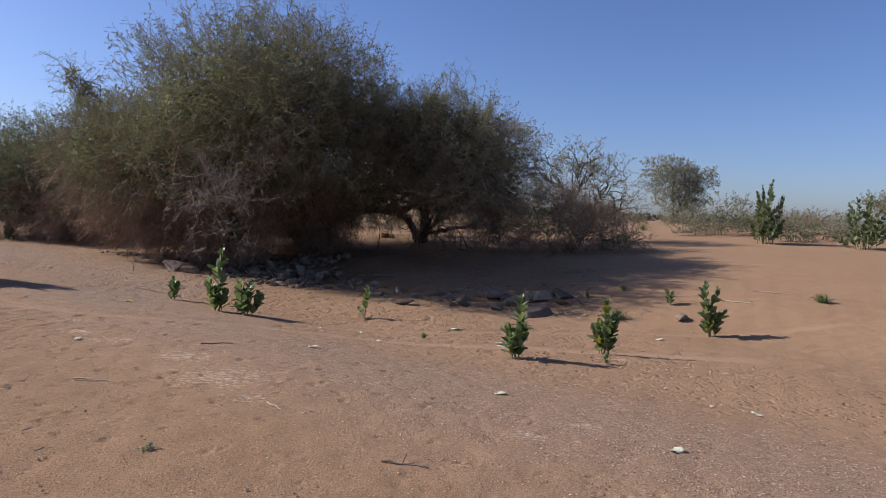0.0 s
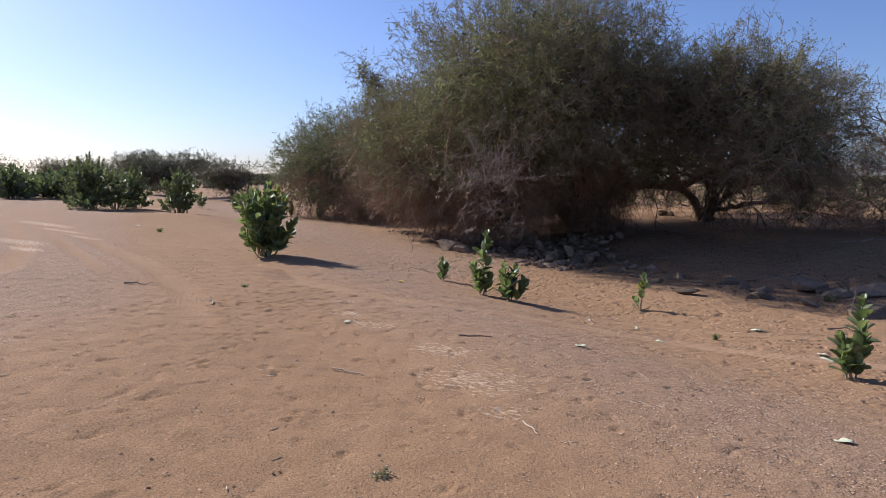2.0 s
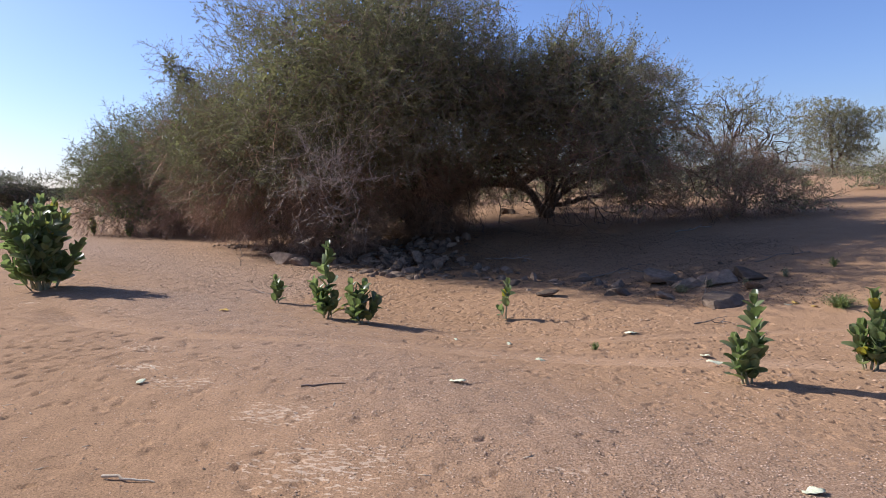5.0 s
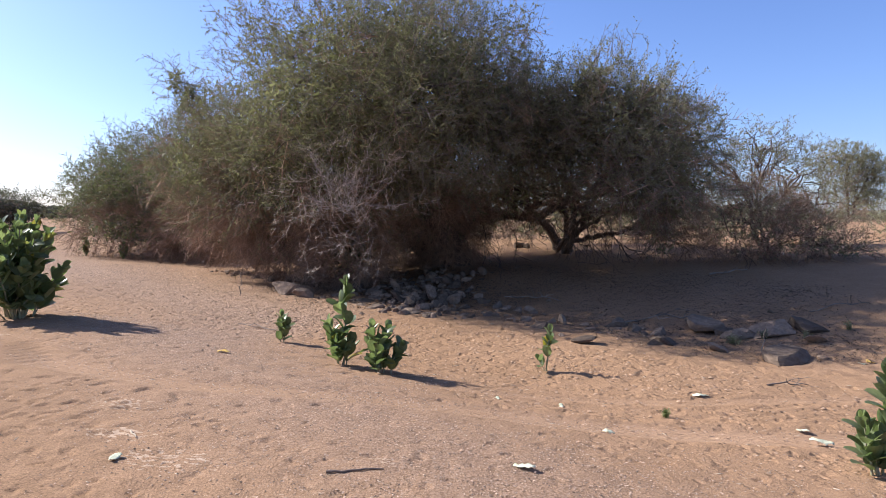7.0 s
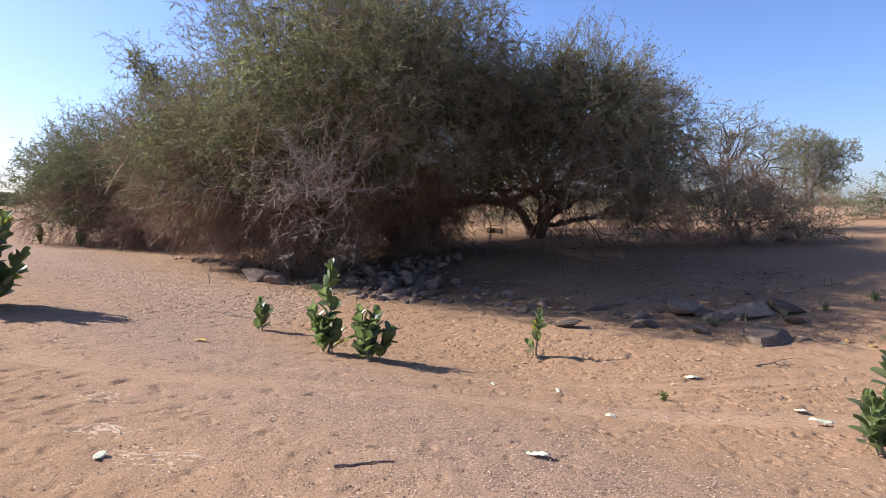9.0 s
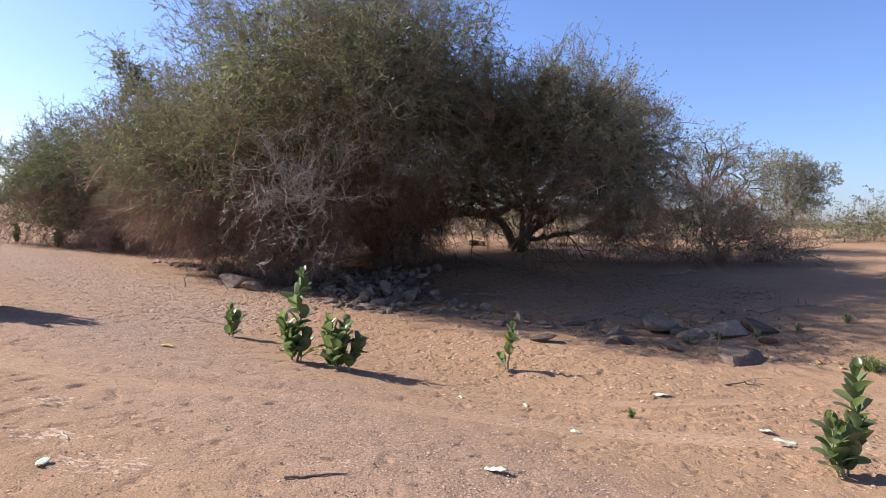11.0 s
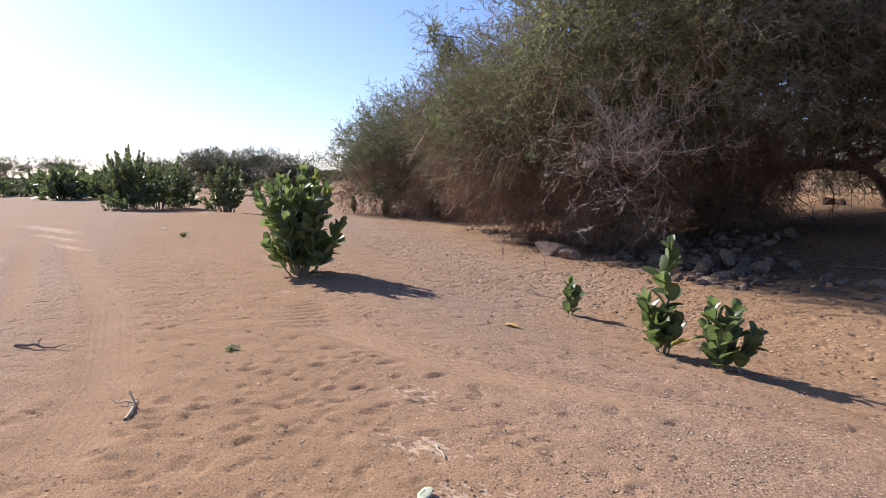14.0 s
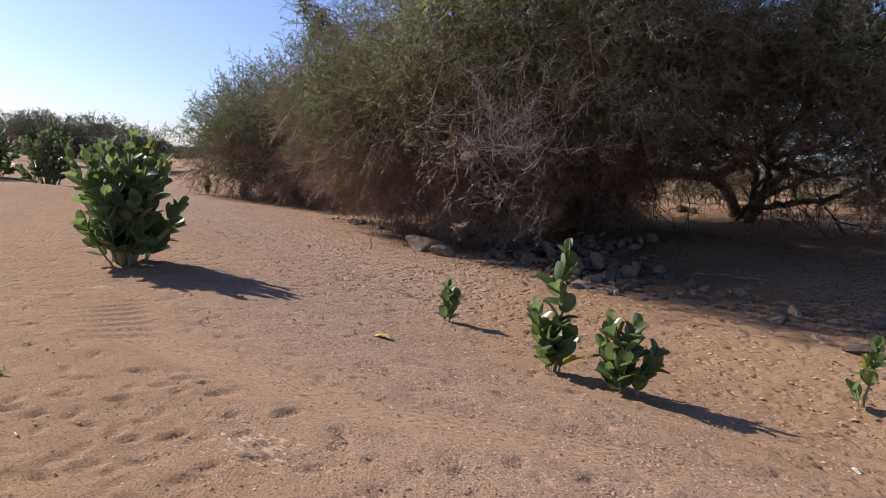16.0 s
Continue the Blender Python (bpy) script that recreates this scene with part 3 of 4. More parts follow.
        line = bent(foot, head, rng, 0.06, 0.06, 7)
        v, f = tube(line, trunk_r * rng.uniform(0.55, 1.0) * np.linspace(0.95, 0.55, 7) * (1 + 0.1 * rng.normal(size=7)), 8)
        part("trunk", mesh_np("trunk", v, f, M_BARK, True), top, "gnarled dark bark")
        heads.append(head)
    branch = Pile()
    for n, l in enumerate(lobes):
        c = np.array(l[:3]) + shift
        start = min(heads, key=lambda q: np.linalg.norm(q - c))
        line = bent(start, c, rng, 0.08, 0.07, 7)
        small = max(l[3], l[4]) < 0.85
        v, f = tube(line, limb_r * trunk_r * np.linspace(0.55, 0.22, 7) * (0.3 if small else 1.0), 7)
        part("limb", mesh_np("limb", v, f, M_BARK, True), top)
        r = np.array(l[3:6])
        for _ in range(1 if small else limb_n):
            d = unit(rng.normal(size=3))
            e = c + d * r * rng.uniform(0.68, 0.92)
            e[2] = max(e[2], ground_z(*(e - shift)[:2]) + 0.15 + shift[2])
            s = line[rng.integers(2, 7)]
            bl = bent(s, e, rng, 0.05, 0.09, 7)
            branch.add(*tube(bl, limb_r * np.linspace(0.045, 0.012, 7), 5))
            for _ in range(3):
                s2 = bl[rng.integers(2, 7)]
                e2 = s2 + unit(d + rng.normal(size=3) * 0.7) * rng.uniform(0.45, 1.0) * min(r) / 2.2
                branch.add(*tube(bent(s2, e2, rng, 0.03, 0.1, 5), limb_r * np.linspace(0.022, 0.006, 5), 4))
    part("branchwork", branch.mesh("branchwork", M_BARK), top, kind="stuff")
    return top


tree("thicket_tree", "broad dense grey-green desert tree with dry hanging twigs", "tree", (-6.6, 26.0), [
    (-8.3, 22.2, 4.6, 3.2, 5.4, 2.95, 0.05),
    (-11.1, 22.5, 3.2, 2.4, 3.4, 2.4, 0.12),
    (-6.2, 22.0, 4.65, 3.1, 4.9, 2.85, 0.05),
    (-14.4, 24.2, 2.9, 2.6, 3.0, 2.0, 0.3),
    (-14.9, 24.6, 3.9, 1.5, 1.8, 1.0, 0.25, 0.8),
    (-4.7, 24.4, 4.3, 2.2, 2.6, 1.5, 0.1),
    (-11.6, 23.4, 1.75, 2.3, 1.6, 1.3, 0.95, 3.0),
    (-9.6, 23.0, 1.3, 1.5, 1.3, 1.2, 0.95, 3.2),
    (-9.3, 22.9, 0.2, 1.25, 1.1, 1.2, 0.99, 3.2),
    (-11.6, 23.4, 0.6, 1.7, 1.2, 1.0, 0.98, 2.4),
    (-14.2, 24.9, 2.1, 2.3, 2.0, 1.3, 0.85, 2.2),
    (-15.6, 26.4, 0.7, 1.5, 1.2, 0.9, 0.97, 1.4),
    (-7.6, 24.4, 2.1, 1.6, 1.5, 1.0, 0.8, 2.0),
    (-6.8, 25.8, 1.1, 1.2, 1.0, 1.5, 0.99, 5.0),
    (-9.2, 27.4, 0.3, 1.6, 0.9, 0.8, 0.98, 2.0),
    (-16.2, 24.6, 5.4, 0.7, 0.7, 0.95, 0.15, 0.75),
    (-16.8, 24.6, 6.15, 0.42, 0.42, 0.75, 0.1, 0.45),
    (-10.0, 27.8, 3.4, 4.2, 3.2, 2.6, 0.1, 0.6),
], 11, M_OLIVE, leaf=(0.037, 0.021), leaves=86, trunk_r=0.25, stems=14, fill=165)

def bare_fan(parent, start, ways, length, spread, count, seed, mat=M_BARE, label="pale leafless dead branches", thick=1.0):
    """A fan of leafless forked branches on the face of a crown."""
    rng = np.random.default_rng(seed)
    pile, off = Pile(), np.array(parent.matrix_world.translation[:])
    for _ in range(count):
        a = np.array(start) - off + rng.normal(size=3) * np.array(spread)
        d = unit(np.array(ways) + rng.normal(size=3) * 0.55)
        e = a + d * length * rng.uniform(0.5, 1.2)
        line = bent(a, e, rng, -0.04, 0.035, 7)
        pile.add(*tube(line, thick * np.linspace(0.016, 0.004, 7), 4))
        for _ in range(5):
            s = line[rng.integers(1, 7)]
            t = s + unit(d + rng.normal(size=3) * 0.7) * length * rng.uniform(0.2, 0.5)
            sub = bent(s, t, rng, 0, 0.08, 4)
            pile.add(*tube(sub, thick * np.linspace(0.008, 0.003, 4), 3))
            for _ in range(3):
                s2 = sub[rng.integers(1, 4)]
                pile.add(*tube(np.array([s2, s2 + unit(d + rng.normal(size=3)) * length * rng.uniform(0.08, 0.2)]), (0.005, 0.003), 3))
    part("bare_branchwork", pile.mesh("bare_branchwork", mat), parent, label, "stuff")


big_tree = scene.objects["thicket_tree"]
bare_fan(big_tree, (-7.6, 18.2, 1.4), (-0.35, -0.25, 0.5), 1.4, (0.5, 0.35, 0.45), 34, 5, thick=0.46)
bare_fan(big_tree, (-7.2, 18.2, 1.9), (0.35, -0.25, 0.5), 1.1, (0.5, 0.35, 0.5), 22, 8, thick=0.44)
bare_fan(big_tree, (-8.6, 19.3, 1.6), (-0.2, -0.3, -0.7), 0.9, (0.9, 0.4, 0.6), 24, 9, thick=0.4)
bare_fan(big_tree, (-11.2, 21.6, 1.9), (-0.2, -0.4, -0.6), 1.3, (1.7, 0.4, 0.6), 40, 6, M_DEAD, "brown leafless hanging branches", 0.7)

tree("thicket_tree", "dense grey-green tree with crooked low branches", "tree", (-2.6, 28.0), [
    (-1.4, 22.9, 3.7, 2.15, 3.0, 1.65, 0.05),
    (-3.0, 23.7, 4.0, 1.9, 3.0, 1.65, 0.05),
    (0.2, 23.3, 3.0, 1.5, 2.2, 1.5, 0.1),
    (-0.3, 22.4, 2.2, 1.7, 2.0, 1.0, 0.45),
    (-1.8, 22.4, 4.85, 0.8, 1.2, 0.8, 0.05),
    (-0.5, 22.6, 4.45, 0.75, 1.2, 0.8, 0.05),
    (0.5, 24.8, 1.3, 0.6, 0.6, 1.4, 0.6, 2.6),
    (-1.4, 25.6, 1.5, 1.6, 1.2, 0.8, 0.95, 0.7),
    (-4.4, 25.6, 2.2, 1.3, 1.2, 0.9, 0.75, 1.5),
    (-4.9, 26.8, 1.8, 1.3, 1.2, 1.0, 0.9, 1.5),
    (-3.6, 30.6, 2.5, 3.2, 1.5, 1.2, 0.6, 1.0),
    # two back lobes added behind the crown to block sky light underneath
    (-4.0, 28.6, 4.3, 2.6, 2.2, 1.3, 0.1, 0.7),
    (-0.2, 27.0, 3.9, 2.2, 2.0, 1.3, 0.1, 0.7),
], 12, M_LIGHT, density=13, leaf=(0.04, 0.023), fill=125, trunk_r=0.14, stems=5)

bare_fan(scene.objects["thicket_tree.001"], (-1.6, 26.2, 1.5), (0.3, -0.6, -0.5), 2.3, (1.8, 0.8, 0.6), 52, 7, M_BARK, "dark crooked leafless low branches", 1.5)



def big_limb(parent, points, r0, r1, seed):
    """A heavy crooked limb through the given places."""
    rng = np.random.default_rng(seed)
    off = np.array(parent.matrix_world.translation[:])
    p = np.array(points, float) - off
    s = np.linspace(0, len(p) - 1, 5 * len(p))
    line = np.stack([np.interp(s, np.arange(len(p)), p[:, k]) for k in range(3)], -1)
    line[1:-1] = (line[:-2] + 2 * line[1:-1] + line[2:]) / 4 + rng.normal(size=line[1:-1].shape) * 0.03
    v, f = tube(line, np.linspace(r0, r1, len(line)) * (1 + 0.08 * rng.normal(size=len(line))), 9)
    part("limb", mesh_np("limb", v, f, M_BARK, True), parent, "heavy crooked dark limb")


second_tree = scene.objects["thicket_tree.001"]
big_limb(big_tree, [(-6.6, 26.6, 0.6), (-5.7, 27.4, 1.3), (-4.7, 27.9, 1.3), (-3.7, 28.2, 1.2), (-2.6, 28.4, 2.0), (-1.9, 28.0, 3.0)], 0.26, 0.1, 1)
big_limb(second_tree, [(-2.75, 28.6, -0.2), (-3.2, 28.4, 0.7), (-3.9, 28.2, 1.4), (-4.4, 28.0, 2.6)], 0.2, 0.1, 2)
big_limb(second_tree, [(-2.75, 28.5, 0.05), (-2.2, 28.4, 0.7), (-1.7, 28.2, 1.5), (-1.3, 27.8, 2.8)], 0.15, 0.07, 3)
big_limb(second_tree, [(-2.5, 28.4, 0.3), (-1.5, 28.2, 0.55), (-0.4, 28.0, 0.8), (0.4, 27.6, 1.4), (0.7, 27.0, 2.3)], 0.11, 0.05, 4)
big_limb(second_tree, [(-2.2, 28.3, 0.7), (-1.2, 27.6, 1.4), (-0.2, 27.2, 1.5), (1.0, 26.8, 2.2)], 0.09, 0.04, 5)

tree("thicket_tree", "wide low green tree behind the big thicket", "tree", (-24.5, 35.0), [
    (-25.4, 34.0, 2.7, 4.1, 3.6, 2.4, 0.05),
    (-21.5, 33.0, 2.95, 4.0, 3.6, 2.6, 0.08),
    (-28.5, 34.6, 2.0, 2.1, 2.6, 1.85, 0.1),
    (-18.7, 32.4, 2.0, 3.4, 2.8, 2.0, 0.45),
    (-22.9, 34.0, 0.7, 5.0, 2.0, 1.4, 0.75, 1.4),
    (-17.4, 31.2, 0.7, 2.4, 1.8, 1.3, 0.8, 1.6),
    (-19.8, 30.7, 0.5, 2.8, 1.4, 1.1, 0.96, 1.6),
    (-25.0, 31.6, 0.4, 3.4, 1.4, 1.1, 0.92, 1.2),
], 13, M_GREEN, density=9, size=0.8, leaf=(0.058, 0.034), leaves=54, trunk_r=0.2, fill=120, fill_size=0.18)

tree("shrub_tree", "open grey-green shrub with bare crooked branches", "tree", (4.6, 30.0), [
    (4.2, 30.0, 2.6, 1.8, 1.8, 1.5, 0.1, 0.5),
    (5.7, 30.4, 2.7, 1.4, 1.5, 1.3, 0.1, 0.5),
    (3.2, 29.6, 1.5, 1.5, 1.5, 1.0, 0.4, 0.5),
    (6.6, 30.4, 1.8, 0.9, 1.1, 0.9, 0.3, 0.5),
    (4.6, 29.8, 3.9, 1.0, 1.0, 0.8, 0.1, 0.6),
    (2.4, 29.6, 3.6, 1.1, 1.1, 1.0, 0.1, 0.6),
], 14, M_PALE, density=17, size=0.6, leaf=(0.045, 0.027), leaves=56, trunk_r=0.1, stems=4, fill=10, fill_size=0.08, limb_n=14, limb_r=0.8)

tree("dry_shrub", "tangled half-dry shrub lying low on the bank", "shrub", (3.7, 25.2), [
    (2.9, 25.2, 1.15, 1.5, 1.3, 1.1, 0.75, 1.4),
    (4.4, 25.2, 0.75, 1.4, 1.2, 0.85, 0.7, 1.4),
    (5.4, 25.0, 0.35, 0.9, 0.8, 0.5, 0.4, 1.2),
], 15, M_PALE, density=30, size=0.55, leaf=(0.035, 0.02), leaves=40, trunk_r=0.06, stems=3, fill=120, fill_size=0.1, limb_r=0.6, droop=0.3)

tree("acacia", "flat-topped feathery acacia on the plain", "tree", (15.2, 51.5), [
    (14.6, 51.5, 5.45, 1.8, 1.8, 0.65, 0.0),
    (17.0, 51.8, 4.75, 1.5, 1.5, 0.6, 0.0),
    (15.5, 51.5, 4.3, 2.1, 2.0, 0.85, 0.0),
    (15.6, 51.5, 3.2, 1.7, 1.7, 0.9, 0.05),
    (15.5, 51.5, 2.1, 1.25, 1.3, 0.85, 0.1),
    (16.8, 51.5, 3.0, 0.9, 1.0, 0.5, 0.05),
], 16, M_PALE, density=11, size=0.6, leaf=(0.07, 0.04), leaves=46, trunk_r=0.12, stems=3, fill=34, fill_size=0.15)


# ---- milkweed shrubs ----
def leaf_mesh(name, curl, cup, mat):
    """A broad blunt leaf, 1 long, with a raised midrib and cupped halves."""
    rows = 7
    v, f = [], []
    for i in range(rows):
        s = i / (rows - 1)
        w = 0.385 * math.sin(math.pi * (0.07 + 0.85 * s ** 1.12)) ** 0.52
        z = curl * (s ** 2) * 0.35
        for k in (-1, -0.5, 0, 0.5, 1):
            v.append((k * w, s, z + cup * abs(k) ** 1.6 * w - (0.02 if k == 0 else 0)))
    for i in range(rows - 1):
        for k in range(4):
            a = i * 5 + k
            f.append((a, a + 1, a + 6, a + 5))
    return mesh_np(name, v, f, mat, True)


LEAVES = [leaf_mesh("leaf", c, q, M_MILK) for c, q in ((-0.5, 0.35), (0.2, 0.45), (-0.9, 0.25), (0.6, 0.3))]
LEAF_LOW_V = np.array([(0, 0, 0), (0.32, 0.4, 0.12), (0.25, 0.85, 0.05), (0, 1, 0), (-0.25, 0.85, 0.05), (-0.32, 0.4, 0.12), (0, 0.5, -0.02)])
LEAF_LOW_F = np.array([(0, 1, 6), (1, 2, 6), (2, 3, 6), (3, 4, 6), (4, 5, 6), (5, 0, 6)])


def shoot_leaves(line, length, spacing, start, rng):
    """Turned and scaled leaf poses in crossed pairs up a stem."""
    seg = np.concatenate([[0], np.cumsum(np.linalg.norm(np.diff(line, axis=0), axis=1))])
    s = start * seg[-1] + spacing * 0.5
    spin, out = rng.uniform(0, 3), []
    while s <= seg[-1] + 0.001:
        p = np.array([np.interp(s, seg, line[:, k]) for k in range(3)])
        q = np.array([np.interp(min(s + 0.03, seg[-1]), seg, line[:, k]) - np.interp(max(s - 0.03, 0), seg, line[:, k]) for k in range(3)])
        up = unit(q)
        rel = s / seg[-1]
        for half in (0, math.pi):
            a = spin + half + rng.normal() * 0.2
            e1 = unit(np.cross(up, (0.3, 0.9, 0.1)))
            e2 = np.cross(up, e1)
            rad = e1 * math.cos(a) + e2 * math.sin(a)
            lift = math.radians(rng.normal(50, 9) + 24 * max(0, rel - 0.65) / 0.35)
            y = rad * math.cos(lift) + up * math.sin(lift)
            z = up * math.cos(lift) - rad * math.sin(lift)
            x = np.cross(y, z)
            size = 1.12 * length * rng.uniform(0.82, 1.15) * (1 - 0.45 * max(0, rel - 0.75) / 0.25)
            out.append((np.stack([x, y, z], -1) * size, p + rad * 0.01))
        spin += math.pi / 2 + rng.normal() * 0.15
        s += 0.86 * spacing * rng.uniform(0.85, 1.15)
    return out


def milkweed(x, y, shoots, seed, label, leaf=0.15, spacing=0.075, start=0.06, joined=False, group="", stem=0.014):
    """shoots: tip dx, dy, height, and the base's spread."""
    rng = np.random.default_rng(seed)
    top = thing("milkweed_shrub", (x, y, gz(x, y) - 0.02), label, "shrub", group)
    pile = Pile()
    for dx, dy, h, b in shoots:
        foot = np.array([b * dx, b * dy, 0.0])
        line = bent(foot, (dx, dy, h), rng, 0, 0.035, 7)
        line[:, 0] -= dx * 0.25 * np.sin(np.linspace(0, np.pi, 7)) * 0.6
        v, f = tube(line, stem * np.linspace(1.3, 0.5, 7) * (h ** 0.5), 6)
        stalk = part("stem", mesh_np("stem", v, f, M_MILK_STEM, True), top, "pale green-brown stem")
        for m, p in shoot_leaves(line, leaf, spacing, start, rng):
            if joined:
                pile.add(LEAF_LOW_V @ m.T + p, LEAF_LOW_F)
            else:
                ob = new("leaf", LEAVES[rng.integers(len(LEAVES))])
                ob.parent = stalk
                mat = Matrix([list(m[0]) + [p[0]], list(m[1]) + [p[1]], list(m[2]) + [p[2]], [0, 0, 0, 1]])
                ob.matrix_basis = mat
    if joined:
        part("foliage", pile.mesh("foliage", M_MILK_FAR), top, kind="stuff")
    return top


def bunch(n, spread, low, high, seed, base=0.25):
    """Shoots of a bushy plant."""
    rng = np.random.default_rng(seed)
    out = []
    for k in range(n):
        a, r = 2.4 * k + rng.normal() * 0.3, spread * math.sqrt((k + 0.4) / n)
        out.append((r * math.cos(a), r * math.sin(a), high - (high - low) * (r / max(spread, 0.01)) ** 1.5 * rng.uniform(0.7, 1.1), base))
    for k in range(int(n * 0.7)):
        a, r = 2.4 * k + rng.normal() * 0.3, spread * rng.uniform(0.85, 1.1)
        out.append((r * math.cos(a), r * math.sin(a), low * rng.uniform(0.25, 0.8), base * 1.7))
    return out


milkweed(-5.2, 12.35, [(0.03, 0.05, 1.22, 0.1), (-0.24, 0.0, 0.62, 0.3), (0.12, 0.05, 0.36, 0.4), (-0.1, -0.1, 0.4, 0.4)], 21, "tall milkweed with one leafy spike and low side shoots", 0.185, 0.1)
milkweed(-4.55, 12.1, [(-0.12, 0.02, 0.64, 0.4), (0.1, 0.05, 0.68, 0.4), (0.3, 0.02, 0.42, 0.5), (-0.2, 0.1, 0.4, 0.4), (0.02, -0.1, 0.5, 0.4)], 22, "squat round milkweed with broad grey-green leaves", 0.17, 0.08)
milkweed(-6.9, 13.75, [(0.02, 0, 0.5, 0.2), (0.12, 0.04, 0.36, 0.4)], 23, "small milkweed seedling with dense upright leaves", 0.14, 0.065)
milkweed(-2.4, 13.5, [(0.05, 0, 0.68, 0.1), (-0.1, 0, 0.2, 0.3)], 24, "thin milkweed seedling with bare lower stem", 0.14, 0.075, 0.3)
milkweed(0.74, 10.3, [(0.05, 0.03, 1.04, 0.1), (-0.15, -0.02, 0.52, 0.3), (0.12, 0.05, 0.5, 0.4), (-0.02, 0.12, 0.42, 0.4)], 25, "upright milkweed with stacked broad leaves", 0.165, 0.075)
milkweed(2.4, 11.42, [(0.0, 0, 1.0, 0.2), (0.2, 0.05, 0.72, 0.4), (-0.2, 0.0, 0.5, 0.4), (0.08, -0.1, 0.6, 0.4), (-0.1, 0.12, 0.55, 0.4)], 26, "bushy pointed milkweed with dense leaves", 0.16, 0.075)
milkweed(5.15, 13.9, [(-0.16, 0.0, 1.18, 0.15), (0.12, 0.04, 1.05, 0.15), (0.22, -0.05, 0.55, 0.4), (-0.12, 0.1, 0.5, 0.3)], 27, "two-stemmed open milkweed with drooping lower leaves", 0.17, 0.1)
milkweed(4.95, 16.25, [(-0.08, 0, 0.4, 0.3), (0.05, 0.05, 0.3, 0.3)], 28, "small wilting milkweed on the slope", 0.12, 0.07)
milkweed(2.25, 10.4, [(0.0, 0, 0.18, 0.3)], 29, "tiny milkweed sprout in sand", 0.07, 0.04)
milkweed(-11.5, 12.95, bunch(16, 0.7, 1.4, 1.8, 30, 0.18), 31, "big bushy milkweed with some yellowing leaves", 0.235, 0.15, 0.14)
milkweed(-24.6, 31.0, bunch(4, 0.25, 0.6, 0.85, 32), 33, "low milkweed in the dry bed", 0.17, 0.09)
milkweed(-27.4, 31.6, bunch(2, 0.15, 0.9, 1.15, 34), 35, "upright milkweed in the dry bed", 0.18, 0.09)
for x, y, n, sp, hi, seed, label in ((-26.6, 22.6, 13, 0.85, 2.4, 41, "bushy milkweed on a low sand mound"), (-31.4, 21.0, 22, 1.35, 2.9, 42, "large dark milkweed clump beside the track"),
                                     (-32.6, 24.2, 16, 1.15, 2.6, 43, "milkweed clump beside the track"), (-31.6, 22.5, 12, 1.0, 2.3, 50, "milkweed clump beside the track"), (-31.4, 14.0, 12, 0.85, 2.2, 44, "dark milkweed clump beside the track"),
                                     (-30.0, 19.6, 5, 0.6, 0.8, 45, "low milkweed clump beside the track"), (13.2, 30.0, 9, 0.75, 3.0, 46, "tall pointed milkweed with dry lower leaves"),
                                     (16.5, 28.2, 9, 1.0, 2.3, 47, "many-stemmed milkweed on the plain"), (-33.8, 33.0, 4, 0.4, 1.4, 48, "young milkweed by the dry bed"), (-35.5, 31.5, 4, 0.4, 1.2, 49, "young milkweed by the dry bed")):
    milkweed(x, y, bunch(n, sp, hi * 0.6, hi, seed), seed + 1, label, 0.24, 0.14, 0.12, True)
rng = np.random.default_rng(77)
for k in range(36):
    d, a = rng.uniform(44, 66), math.radians(rng.uniform(151, 172))
    x, y = -3.7 + d * math.cos(a), 5.9 + d * math.sin(a)
    milkweed(x, y, bunch(int(rng.integers(9, 16)), rng.uniform(1.0, 2.0), 1.1, rng.uniform(1.5, 2.4), 100 + k), 140 + k, "dark green milkweed in a distant row of shrubs", 0.42, 0.26, 0.05, True, "distant row of milkweed shrubs", 0.02)


# ---- stones ----
def stone_mesh(seed, flat, subdivisions=2, cuts=10):
    """An angular weathered stone cut by random planes, about 1 across."""
    rng = np.random.default_rng(seed)
    bm = bmesh.new()
    bmesh.ops.create_icosphere(bm, subdivisions=subdivisions, radius=1.0)
    n = unit(rng.normal(size=(cuts, 3)))
    d = rng.uniform(0.27, 0.5, cuts)
    for v in bm.verts:
        w = np.array(v.co[:])
        dots = n @ w
        r = np.min(np.where(dots > 0.05, d / np.maximum(dots, 0.05), 9))
        r = min(r, 0.78) + 0.012 * math.sin(17 * w[0] + 3 * seed) * math.sin(15 * w[1] + 13 * w[2])
        v.co = Vector(w * r)
        v.co.z *= flat
    me = bpy.data.meshes.new("stone")
    bm.to_mesh(me)
    bm.free()
    me.polygons.foreach_set("use_smooth", np.ones(len(me.polygons), bool))
    me.set_sharp_from_angle(angle=radians(20))
    me.materials.append(M_STONE)
    return me


STONES = [stone_mesh(s, f) for s, f in ((1, 0.75), (2, 0.6), (3, 0.85), (4, 0.5), (5, 0.7), (6, 0.65), (7, 0.9), (8, 0.55))]
BOULDERS = [stone_mesh(s, f, 4, 9) for s, f in ((31, 0.8), (32, 0.7), (33, 0.9), (34, 0.75))]


def stone(x, y, size, rng, label="dark weathered fieldstone half sunk in sand", group="stones along the bank", lift=0.0, tilt=22, squash=1.0, sunk=-0.08, shapes=STONES):
    ob = new("stone", shapes[rng.integers(len(shapes))])
    sx = size * rng.uniform(0.85, 1.3)
    m = pose(x, y, gz(x, y) + size * sunk + lift, rng.normal() * tilt, rng.normal() * tilt, rng.uniform(0, 360))
    ob.matrix_world = m @ Matrix.Diagonal((sx, size * rng.uniform(0.8, 1.05), size * rng.uniform(0.8, 1.1) * squash, 1))
    tagged(ob, label, "stone", group)


